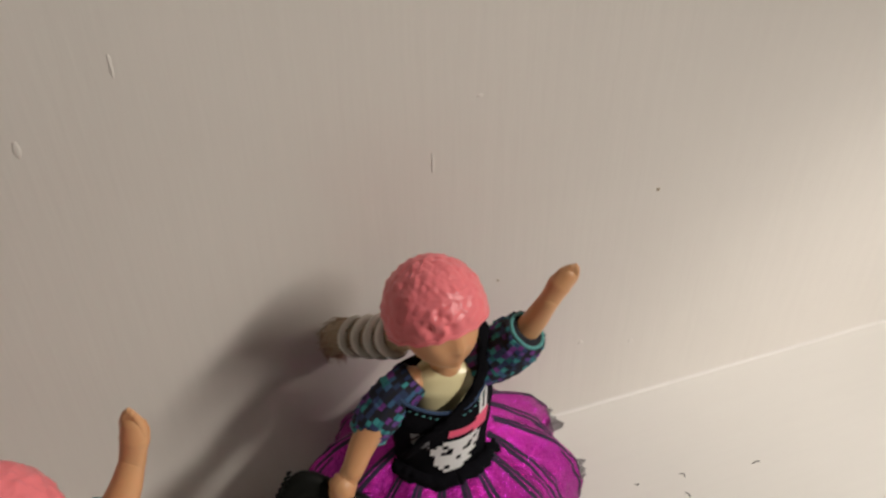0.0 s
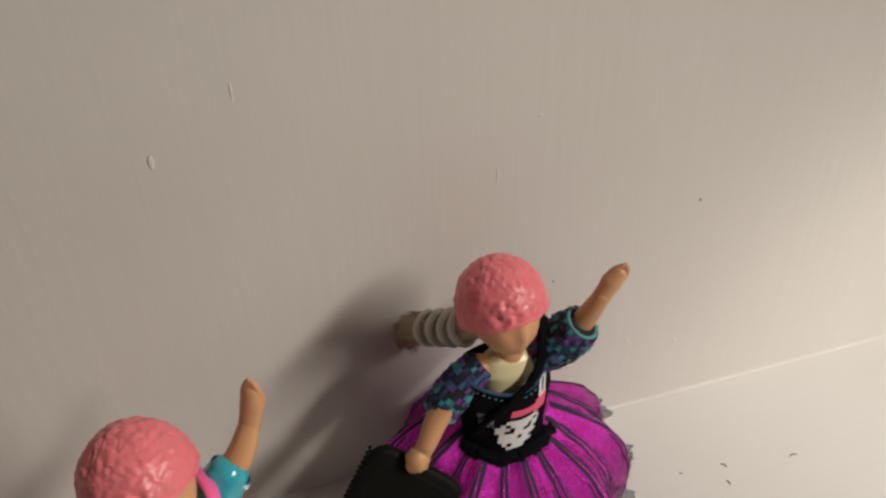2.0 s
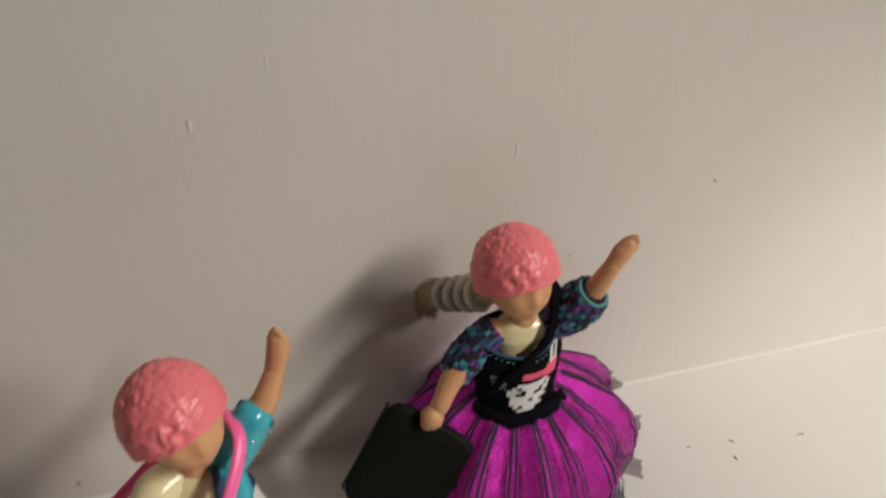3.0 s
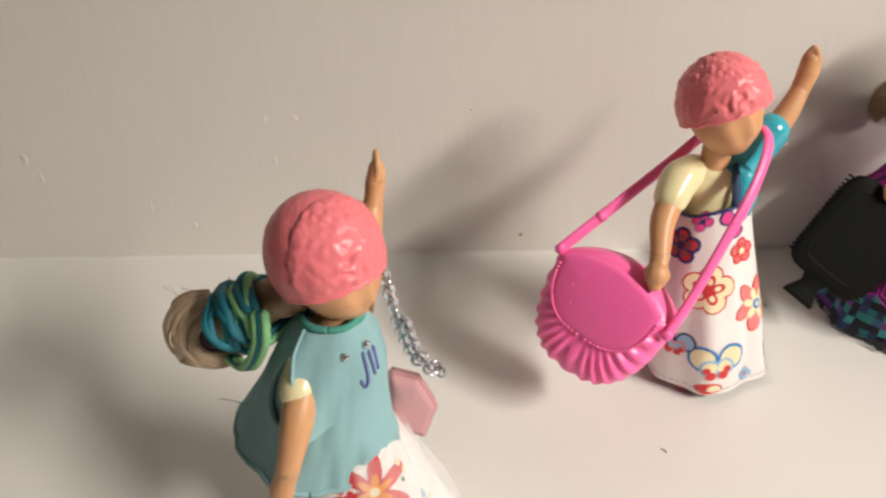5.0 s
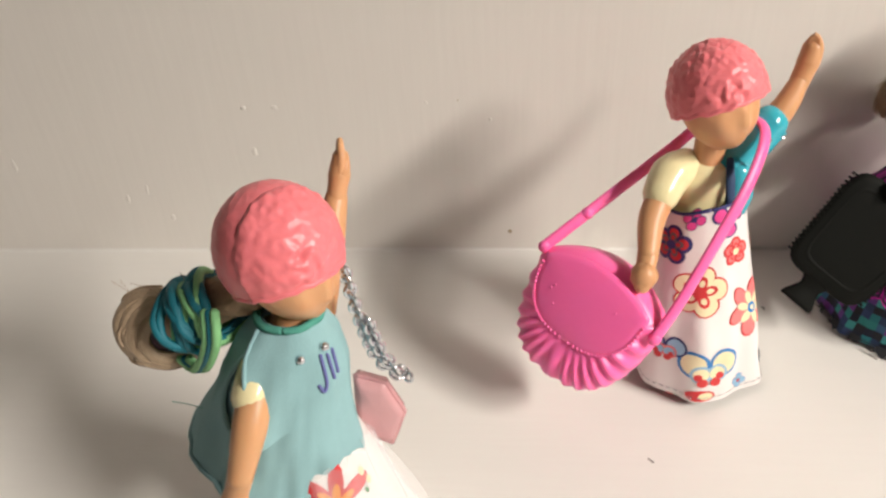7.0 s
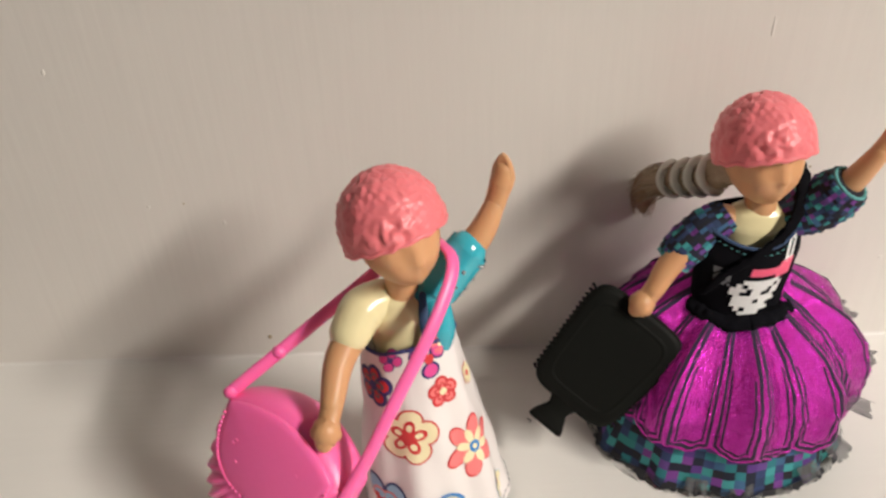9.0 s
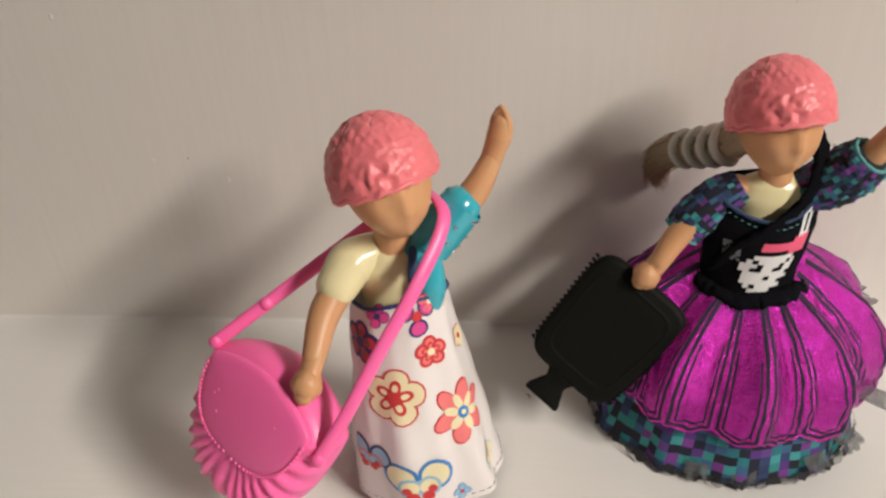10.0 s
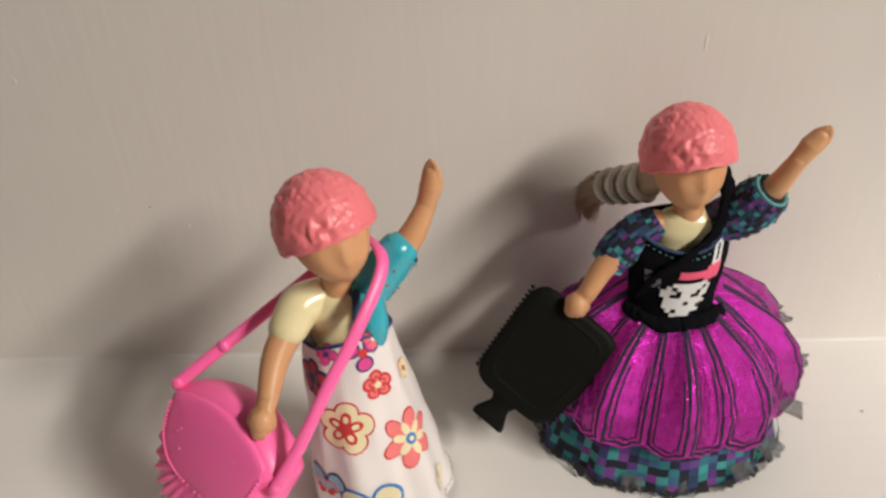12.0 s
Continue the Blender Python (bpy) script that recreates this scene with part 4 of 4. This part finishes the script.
def pink_bag():
    p1, p2 = Vector((-0.0512, -0.0900, 0.0632)), Vector((-0.0185, -0.1150, 0.0530))
    mid = (p1 + p2) / 2
    h = (p2 - p1).normalized()
    dn = Vector((-0.0150, -0.0090, -0.0265))
    dn = (dn - h * dn.dot(h)).normalized()
    nr = h.cross(dn).normalized()
    if nr.y > 0:
        nr = -nr
    a, b = 0.0245, 0.0375

    def place(u, v, w):
        return mid + h * u + dn * v + nr * w
    bag = thing("shoulder_bag", place(0, b, 0), "hot pink moulded plastic shoulder bag with ribbed sides, closed flap", "bag")

    def edge(t):
        """The rounded outline, t from 0 at one end of the hinge to pi at the other and on along the hinge."""
        if t <= math.pi:
            return a * math.copysign(abs(math.cos(t)) ** 0.72, math.cos(t)), b * math.sin(t) ** 0.80
        q = (t - math.pi) / math.pi
        return a * (-1 + 2 * q), -0.0105 * math.sin(math.pi * q) ** 0.8
    n = 220
    bm = bmesh.new()
    rows = []
    for s, w, rib in ((0.02, 0.0062, 0), (0.45, 0.0062, 0), (0.58, 0.0062, 0.2), (0.66, 0.0060, 0.8), (0.78, 0.0052, 1), (0.90, 0.0034, 1), (0.97, 0.0008, 1), (1.0, -0.0030, 0.8), (1.0, -0.0075, 0.6), (0.96, -0.0105, 0.3), (0.80, -0.0125, 0), (0.02, -0.0130, 0)):
        row = []
        for i in range(n):
            t = 2 * math.pi * i / n
            u, v = edge(t)
            c0 = 0.30 * b
            wave = math.cos(32 * t) if t < math.pi else 0
            k = s * (1 + 0.009 * rib * wave)
            row.append(place(u * k, (v - c0) * k + c0, w + 0.0009 * rib * wave))
        rows.append(row)
    grid(bm, rows, True, 0, (True, True))
    body = part("body", bm, BAGPINK, bag, "ribbed hot pink bag body")
    # smooth flap with a beaded edge
    bm = bmesh.new()
    rows = []
    for s, w in ((0.02, 0.0078), (0.40, 0.0077), (0.85, 0.0071), (0.97, 0.0066), (1.0, 0.0060), (0.99, 0.0050)):
        row = []
        for i in range(120):
            t = 2 * math.pi * i / 120
            u, v = edge(t)
            row.append(place(u * 0.84 * s, (v * 0.60 - 0.20 * b) * s + 0.20 * b - 0.001, w))
        rows.append(row)
    grid(bm, rows, True, 0, (True, False))
    flap = part("flap", bm, BAGPINK, bag, "smooth closed flap")
    for k in range(46):
        t = math.pi * (0.03 + 0.94 * k / 45)
        u, v = edge(t)
        bm = bmesh.new()
        ball(bm, place(u * 0.83, v * 0.59 - 0.001, 0.0066), 0.00062, 0, 8, 6)
        part("bead", bm, BAGPINK, flap)
    rnd = random.Random(9)
    for k in range(6):
        bm = bmesh.new()
        ball(bm, place(rnd.uniform(-0.013, 0.013), rnd.uniform(0.002, 0.014), 0.0074), 0.00045, 0, 8, 6)
        part("relief_dot", bm, BAGPINK, flap)
    # strap behind the neck and over the far shoulder
    bm = bmesh.new()
    q1, q2 = place(-a * 0.98, -0.001, 0.002), place(a * 1.0, 0.004, 0.003)
    pts = [q1, q1.lerp(Vector((-0.0110, -0.0690, 0.0915)), 0.5), Vector((-0.0110, -0.0690, 0.0915)), Vector((-0.0020, -0.0665, 0.0985)), Vector((0.0080, -0.0690, 0.1050)), Vector((0.0140, -0.0790, 0.1075)), Vector((0.0145, -0.0865, 0.1040)), Vector((0.0080, -0.0980, 0.0935)), Vector((-0.0015, -0.1075, 0.0790)), Vector((-0.0110, -0.1150, 0.0625)), q2]
    tube(bm, pts, 0.0021, 12, 0, 8, 0.5, (0.5, -0.7, 0.5))
    part("strap", bm, BAGPINK, bag, "long moulded pink strap")
    for q, o in ((q1, 0.35), (q1, 0.0), (q2, 0.0)):
        bm = bmesh.new()
        c = q.lerp(Vector((-0.0110, -0.0690, 0.0915)), o)
        ball(bm, c, (0.0022, 0.0018, 0.0022) if not o else (0.0023, 0.0020, 0.0023), 0, 14, 10)
        part("strap_lug", bm, BAGPINK, bag)
    return bag


pink_bag()


# ---- the doll in the sage vest ----
LX, LY = -0.126, -0.163


def vest_doll():
    bm = bmesh.new()
    head_shape(bm, (-0.1200, -0.1630, 0.1125), turn(58, 0, 0))
    tube(bm, [(-0.1215, -0.1625, 0.103), (-0.1225, -0.1625, 0.096), (-0.1235, LY, 0.088)], [0.0052, 0.0050, 0.0066], 20, 0, 4)
    loft(bm, [(-0.1235, LY, 0.0945, 0.0050, 0.0045), (-0.1235, LY, 0.0925, 0.0096, 0.0066), (-0.1240, LY, 0.088, 0.0122, 0.0084), (-0.125, LY, 0.078, 0.0110, 0.0086), (-0.126, LY, 0.064, 0.0095, 0.0080), (-0.126, LY, 0.050, 0.0110, 0.0090)], 1)
    tube(bm, [(-0.1285, -0.1650, 0.0890), (-0.1303, -0.1705, 0.0858), (-0.1318, -0.1768, 0.0812)], [0.0050, 0.0054, 0.0054], 18, 1, 6)
    forearm(bm, [(-0.1300, -0.1685, 0.0870), (-0.1318, -0.1822, 0.0765), (-0.1350, -0.1888, 0.0645)], [0.0050, 0.0046, 0.0034], (-0.1382, -0.1895, 0.0555), (-0.1405, -0.1900, 0.0465), 0, (-0.2, -0.9, 0.3))
    forearm(bm, [(-0.1180, -0.1540, 0.0910), (-0.1150, -0.1440, 0.1040), (-0.1130, -0.1360, 0.1150)], [0.0050, 0.0042, 0.0031], (-0.1120, -0.1330, 0.1205), (-0.1108, -0.1305, 0.1285), 0, (-0.9, -0.3, 0))
    legs(bm, LX, LY, 0.055, 0, 2, 40)
    # coiled ponytail behind the head
    tube(bm, [(-0.1330, -0.1600, 0.103), (-0.1410, -0.1590, 0.099), (-0.1500, -0.1580, 0.0935), (-0.1580, -0.1570, 0.0890)], [0.0062, 0.0060, 0.0058, 0.0056], 18, 3, 5, rough=0.2)
    for ring, (rr, w) in enumerate(((0.0100, 0.0046), (0.0096, 0.0044), (0.0090, 0.0040), (0.0070, 0.0034))):
        pts = []
        for k in range(13):
            a = 2 * math.pi * k / 12
            c = Vector((-0.1635 + 0.0016 * ring, -0.1555 - 0.0014 * ring, 0.0855))
            pts.append(c + Vector((0.25, 0.35, 0.90)) * (rr * 0.92 * math.cos(a)) + Vector((-0.95, -0.10, 0.28)) * (rr * 0.92 * math.sin(a)))
        tube(bm, pts, w * 0.62, 12, 4, 4, rough=0.10, round_ends=False)
        strands(bm, pts, w * 0.62, 26, 4, 1.0, 0.00035, 20 + ring, 0.00018)
    # dark ball put into the coil's open middle in place of shade
    ball(bm, (-0.1605, -0.1585, 0.0855), (0.0048, 0.0040, 0.0050), 5, 14, 10)
    rnd = random.Random(12)
    for k in range(26):
        s = Vector((-0.158 + rnd.uniform(-0.008, 0.012), -0.157 + rnd.uniform(-0.004, 0.004), 0.090 + rnd.uniform(-0.008, 0.010)))
        e = s + Vector((rnd.uniform(-0.014, 0.006), rnd.uniform(-0.006, 0.006), rnd.uniform(-0.012, 0.012)))
        tube(bm, [s, s.lerp(e, 0.5) + Vector((0, 0, rnd.uniform(-0.004, 0.004))), e], 0.00006, 4, 3, 5, round_ends=False)
    return single("doll", bm, [SKIN, CREAM, SHOE, HAIR, HAIRROLL, COILDARK], (LX, LY, 0.0), "tan vinyl doll waving one arm, coiled ponytail, sage vest", "doll", "waving dolls")


def vest_surface(th, t, lift=0.0):
    z = 0.0980 + (0.0490 - 0.0980) * t
    cx = float(np.interp(t, [0, 0.3, 1], [-0.1225, -0.1248, -0.1328]))
    rx = float(np.interp(t, [0, 0.12, 0.35, 0.7, 1], [0.0082, 0.0128, 0.0162, 0.0195, 0.0232]))
    ry = float(np.interp(t, [0, 0.12, 0.35, 0.7, 1], [0.0076, 0.0112, 0.0146, 0.0184, 0.0205]))
    k = 1 + 0.05 * t * math.cos(4 * th + 1.0) + 0.018 * t * math.cos(7 * th + 2) + 0.07 * noise.noise(Vector((math.sin(th) * 2.5, math.cos(th) * 2.5, t * 3))) + 0.05 * t * noise.noise(Vector((math.sin(th) * 6, math.cos(th) * 6, t * 2))) + 0.12 * t * max(0, -math.sin(th)) ** 2
    cy = LY - 0.001 * t
    z -= 0.004 * t * math.sin(th) * 0.2 - 0.0045 * t * max(0, -math.sin(th)) + 0.0015 * t * math.cos(th)
    return Vector((cx + (rx * k + lift) * math.sin(th), cy - (ry * k + lift) * math.cos(th), z))


def sage_vest():
    d = thing("vest", (LX, LY, 0.050), "sleeveless sage-teal cotton vest with two silver studs and violet lettering", "vest")
    bm = bmesh.new()
    rows = []
    hole = (-0.62, 0.36)
    n, m = 110, 46
    uvl = bm.loops.layers.uv.new("UVMap")
    for side in (0.0, -0.0014):
        vs = [[bm.verts.new(vest_surface(2 * math.pi * i / n, j / m, side)) for i in range(n)] for j in range(m + 1)]
        for j in range(m):
            for i in range(n):
                th = (2 * math.pi * (i + 0.5) / n + math.pi) % (2 * math.pi) - math.pi
                t = (j + 0.5) / m
                if side == 0.0 and ((th - hole[0]) / 0.40) ** 2 + ((t - hole[1]) / 0.22) ** 2 < 1:
                    continue
                k = (i + 1) % n
                f = bm.faces.new((vs[j][i], vs[j + 1][i], vs[j + 1][k], vs[j][k]))
                f.smooth = True
    cloth = part("cloth", bm, VEST, d, "sage-teal cotton cloth, softly creased")
    # turned edges
    bm = bmesh.new()
    tube(bm, [vest_surface(a, 0.0, 0.0002) for a in np.linspace(0, 2 * math.pi, 33)], 0.0010, 10, 0, 2, rough=0.2, round_ends=False)
    part("collar", bm, VESTEDGE, d, "darker teal neck edge")
    bm = bmesh.new()
    tube(bm, [vest_surface(a, 1.0, 0.0) for a in np.linspace(0, 2 * math.pi, 49)], 0.0008, 10, 0, 2, rough=0.3, round_ends=False)
    part("hem", bm, VEST, d)
    bm = bmesh.new()
    tube(bm, [vest_surface(hole[0] + 0.405 * math.cos(a), hole[1] + 0.225 * math.sin(a), 0.0) for a in np.linspace(0, 2 * math.pi, 33)], 0.0008, 10, 0, 2, rough=0.3, round_ends=False)
    part("armhole_edge", bm, VEST, d)
    # front panel's free edge, standing off over the armhole and drawn to a point below it
    bm = bmesh.new()
    rows = []
    for j in range(19):
        v = j / 18
        row = []
        for i in range(23):
            u = i / 22
            th = (-0.70 + 0.60 * v) * (1 - u) + 0.30 * u
            t = 0.015 + (0.50 + 0.05 * (1 - u)) * v
            off = 0.0008 + (0.0012 * math.sin(math.pi * min(1, 0.12 + v * 0.88)) ** 0.8 + 0.0048 * v ** 1.5) * (1 - u) ** 2.2
            row.append(vest_surface(th, t, off + 0.0005 * math.sin(7 * u + 5 * v) * (1 - u)))
        rows.append(row)
    grid(bm, rows, False)
    grid(bm, [[q + Vector((0.0002, 0.0006, -0.0002)) for q in r] for r in rows], False)
    tube(bm, [r[0] for r in rows], 0.0006, 8, 0, 2, rough=0.3)
    part("front_panel_edge", bm, VEST, d, "loose front edge of the vest beside the armhole")
    for th, t in ((0.40, 0.13), (0.92, 0.11)):
        bm = bmesh.new()
        ball(bm, vest_surface(th, t, 0.0006), (0.0012, 0.0012, 0.0012), 0, 16, 10)
        part("stud", bm, SILVER, d, "round silver stud")
    # lettering, as plain strokes
    bm = bmesh.new()
    strokes = ([(0.80, 0.15), (0.83, 0.30), (0.77, 0.35), (0.70, 0.31)], [(0.94, 0.16), (0.98, 0.30)], [(1.07, 0.15), (1.10, 0.29)])
    for st in strokes:
        tube(bm, [vest_surface(a, b, 0.0002) for a, b in st], 0.00050, 6, 0, 5)
    part("lettering", bm, INK, cloth)
    # stray thread at the back edge
    bm = bmesh.new()
    e = vest_surface(-1.45, 0.75, 0)
    tube(bm, [e, e + Vector((-0.004, 0, 0.0015)), e + Vector((-0.0075, -0.001, 0.0035))], 0.00012, 5, 0, 5)
    part("loose_thread", bm, VESTEDGE, d)
    return d


def lily_surface(th, t, lift=0.0):
    z = 0.058 + (0.0015 - 0.058) * t
    k = 1 + 0.06 * t * math.cos(6 * th + 1) + 0.03 * noise.noise(Vector((math.sin(th) * 4, math.cos(th) * 4, t * 3)))
    rx, ry = 0.0145 + 0.0165 * t, 0.0140 + 0.0140 * t
    return Vector((-0.1245 + 0.002 * t + (rx * k + lift) * math.sin(th), LY - 0.002 - (ry * k + lift) * math.cos(th), z))


def flowered_skirt():
    d = thing("skirt", (-0.1235, LY, 0.0), "white cotton skirt with red and orange flowers under clear film", "skirt")
    bm = bmesh.new()
    grid(bm, [[lily_surface(2 * math.pi * i / 90, j / 24) for i in range(90)] for j in range(25)], True)
    cloth = part("cloth", bm, COTTON, d, "white cotton cloth")
    bm = bmesh.new()
    grid(bm, [[lily_surface(0.25 + 1.6 * i / 40, 0.05 + 0.95 * j / 16, 0.0026 + 0.0016 * math.sin(i * 0.6 + j * 0.3)) for i in range(41)] for j in range(17)], False)
    part("clear_layer", bm, CLEAR, d, "loose layer of clear plastic film")
    hi = 0.0565

    def lily(size, a0):
        out = []
        for k in range(6):
            a = a0 + 2 * math.pi * k / 6
            pts = []
            for i in range(12):
                t = 2 * math.pi * i / 12
                u, v = size * (0.55 + 0.48 * math.cos(t)), size * 0.20 * math.sin(t)
                pts.append((math.sin(a) * u + math.cos(a) * v, math.cos(a) * u - math.sin(a) * v))
            out.append(pts)
        return out
    for th, t, lay in (
            (0.52, 0.26, [(lily(0.0125, 0.3), REDPR), (lily(0.0060, 0.3), ORANGEPR), ([disc(0.0016)], YELLOWPR)]),
            (0.02, 0.30, [([disc(0.0010, 0.0048 * math.cos(k * 0.9) * (0.5 + 0.5 * (k % 3) / 2), 0.0042 * math.sin(k * 0.9) * (0.5 + 0.5 * (k % 2)), 8) for k in range(14)], REDPR), ([disc(0.0022)], MAGPR)]),
            (-0.28, 0.10, [([disc(0.0030, 0, 0, 12, 1.3)], BLUEPR), ([disc(0.0014, 0.001, -0.001)], YELLOWPR)]),
            (-0.20, 0.75, [(petals(5, 0.0075), SKYPR), ([disc(0.0020)], YELLOWPR)]),
            (0.95, 0.62, [(petals(5, 0.0060), GREENPR), (petals(5, 0.0060, scale=0.7), YELLOWPR), ([disc(0.0014)], SKYPR)]),
            (1.10, 0.22, [([disc(0.0016, 0, 0.002, 10, 0.6), disc(0.0014, 0.001, -0.002, 10, 0.7)], YELLOWPR), ([disc(0.0010, -0.001, -0.004, 8, 0.6)], GREENPR)]),
            (0.40, 0.80, [(petals(6, 0.0065), CORALPR), ([disc(0.0018)], ORANGEPR)]),
            (1.30, 0.50, [([disc(0.0022, 0, 0, 10, 0.5)], SKYPR), ([disc(0.0012, 0.002, -0.004, 8)], YELLOWPR)])):
        printed(cloth, lily_surface, th, t, None, lay, hi)
    return d


SPOT = Vector((0.0006, 0.0, 0.0))
vest_doll()
sage_vest()
flowered_skirt()
swim_cap(Vector((-0.1224, -0.1622, 0.1172)), turn(50, -14, 2), "coral pink rubber swim cap with raised cross seam, tilted back", rosette=(-0.16, -0.95, -0.02), size=1.0, seam=0.036, deep=16, seam_at=-0.36, smooth_back=0.35)


def scrunchie():
    t = thing("scrunchie", (-0.1480, -0.1590, 0.079), "braided teal and lime cord hair tie wound round a ponytail", "hair tie")
    rnd = random.Random(4)
    ax = Vector((-0.86, 0.08, -0.45)).normalized()
    u = ax.orthogonal().normalized()
    v = ax.cross(u)
    for k in range(18):
        bm = bmesh.new()
        c = Vector((-0.1475, -0.1590, 0.0945)) + ax * (-0.0068 + 0.0136 * k / 17)
        r = 0.0086 + 0.0008 * math.sin(k * 1.3)
        ph = rnd.uniform(0, 6)
        pts = [c + (u * math.cos(a) + v * math.sin(a)) * (r + 0.0006 * math.sin(3 * a + ph)) + ax * 0.0022 * math.sin(2 * a + ph) for a in np.linspace(0, 2 * math.pi, 19)]
        tube(bm, pts, 0.00125, 8, 0, 3, rough=0.15, round_ends=False)
        lime = k % 4 == 1
        part("cord", bm, ROPELIME if lime else ROPETEAL, t, "lime green cord" if lime else "")
    for k in range(3):
        bm = bmesh.new()
        o = Vector((0.0016 * k, -0.0006 * k, 0.0006 * k))
        pts = [Vector(p) + o for p in ((-0.1420, -0.1690, 0.1020), (-0.1425, -0.1710, 0.0950), (-0.1460, -0.1700, 0.0870), (-0.1510, -0.1665, 0.0805), (-0.1550, -0.1640, 0.0815))]
        tube(bm, pts, 0.00125, 8, 0, 6, rough=0.15)
        part("loop", bm, ROPETEAL if k == 1 else ROPELIME, t, "" if k == 1 else "loose loop of lime cord")
    return t


def chain():
    t = thing("chain_strap", (-0.1035, -0.1560, 0.066), "silver curb chain strap hanging from the doll's shoulder", "chain")
    line = curve([(-0.1160, -0.1560, 0.1150), (-0.1085, -0.1590, 0.1090), (-0.1065, -0.1585, 0.0960), (-0.1050, -0.1570, 0.0840), (-0.1025, -0.1560, 0.0745), (-0.0970, -0.1560, 0.0680)], 10)
    line += [q + Vector((0.0022, -0.0012, 0.0014)) for q in reversed(line[24:])]
    acc, last, k = 0.0, line[0], 0
    for i in range(1, len(line)):
        acc += (line[i] - last).length
        last = line[i]
        if acc >= 0.0019:
            acc = 0.0
            d = (line[min(i + 1, len(line) - 1)] - line[i - 1]).normalized()
            a = d.orthogonal().normalized()
            b = d.cross(a)
            w = a if k % 2 else b
            bm = bmesh.new()
            pts = [line[i] + d * 0.0020 * math.cos(q) + w * 0.0016 * math.sin(q) for q in np.linspace(0, 2 * math.pi, 11)]
            tube(bm, pts, 0.00052, 7, 0, 2, round_ends=False)
            part("link", bm, SILVER, t)
            k += 1
    return t


def rose_pouch():
    bm = bmesh.new()
    c = [Vector(p) for p in ((-0.1085, -0.1545, 0.0690), (-0.0985, -0.1550, 0.0660), (-0.0930, -0.1555, 0.0530), (-0.0985, -0.1555, 0.0370), (-0.1100, -0.1550, 0.0420))]
    mid = sum(c, Vector()) / 5
    c = [mid + (q - mid) * 0.86 + Vector((-0.0030, 0.0010, 0.0)) for q in c]
    mid = sum(c, Vector()) / 5
    ring = [c[i].lerp(c[(i + 1) % 5], s / 6) for i in range(5) for s in range(6)]
    rows = []
    for s, w in ((0.03, -0.0030), (0.7, -0.0030), (0.95, -0.0022), (1.0, 0), (0.95, 0.0022), (0.7, 0.0030), (0.03, 0.0030)):
        rows.append([mid + (p - mid) * s + Vector((0, w, 0)) for p in ring])
    grid(bm, rows, True, 0, (True, True))
    t = thing("pouch", (mid.x, mid.y, 0.040), "small rose-pink translucent plastic pouch hanging on a silver chain", "bag")
    body = part("body", bm, ROSEFILM, t)
    bm = bmesh.new()
    tube(bm, [p + Vector((0, -0.0006, 0)) for p in ring + ring[:1]], 0.0007, 8, 0, 1, round_ends=False)
    part("welded_edge", bm, ROSEFILM, t)


scrunchie()
chain()
rose_pouch()


# ---- marks on the paint ----
SPOT = Vector((0, 0, 0))


def nub(x, z, w, h, deep=0.00022):
    bm = bmesh.new()
    ball(bm, (x, 0.0, z), (w * 0.8, deep, h * 0.75), 0, 12, 10, lambda d, th, ph: 1 + 0.25 * noise.noise(d * 2 + Vector((x * 50, z * 50, 0))))
    part("paint_nub", bm, NUB, wall)


for x, z, w, h in ((0.013, 0.168, 0.0012, 0.0034), (-0.184, 0.078, 0.0017, 0.0015), (-0.170, 0.078, 0.0019, 0.0015), (-0.183, 0.056, 0.0015, 0.0030), (-0.307, 0.060, 0.0020, 0.0042), (-0.302, 0.050, 0.0012, 0.0050), (-0.330, 0.054, 0.0024, 0.0016), (0.144, 0.162, 0.0014, 0.0007), (0.128, 0.141, 0.0006, 0.0050), (-0.102, 0.079, 0.0010, 0.0009), (-0.074, 0.0705, 0.0009, 0.0010), (0.041, 0.187, 0.0006, 0.0045), (-0.251, 0.031, 0.0010, 0.0034), (-0.231, 0.020, 0.0014, 0.0022), (-0.240, 0.036, 0.0008, 0.0035), (-0.125, 0.135, 0.0009, 0.0016), (0.192, 0.042, 0.0016, 0.0012), (0.217, 0.035, 0.0014, 0.0012)):
    nub(x, z, w, h)
for x, z, r in ((-0.0655, 0.0110, 0.0010), (0.217, 0.112, 0.0007), (0.153, 0.086, 0.0005), (-0.088, 0.080, 0.0004)):
    bm = bmesh.new()
    ball(bm, (x, -0.0001, z), (r, 0.0003, r * 1.1), 0, 10, 8)
    part("paint_fleck", bm, FLECK, wall)
for pts in (((0.2185, -0.0462), (0.2200, -0.0470), (0.2195, -0.0484)), ((0.2500, -0.0522), (0.2520, -0.0516), (0.2536, -0.0522)), ((-0.0170, -0.1272), (-0.0160, -0.1282), (-0.0154, -0.1290)), ((0.0430, -0.0432), (0.0441, -0.0441), (0.0437, -0.0452)), ((0.2155, -0.0550), (0.2163, -0.0560), (0.2160, -0.0572)), ((0.1985, -0.0446), (0.1992, -0.0452), (0.1997, -0.0447))):
    bm = bmesh.new()
    tube(bm, [(x, y, 0.0002) for x, y in pts], 0.0002, 6, 0, 4)
    single("lint", bm, SPECK, (pts[1][0], pts[1][1], 0.0), "tiny dark wisp of lint lying on the white shelf", "lint", "lint on the shelf")
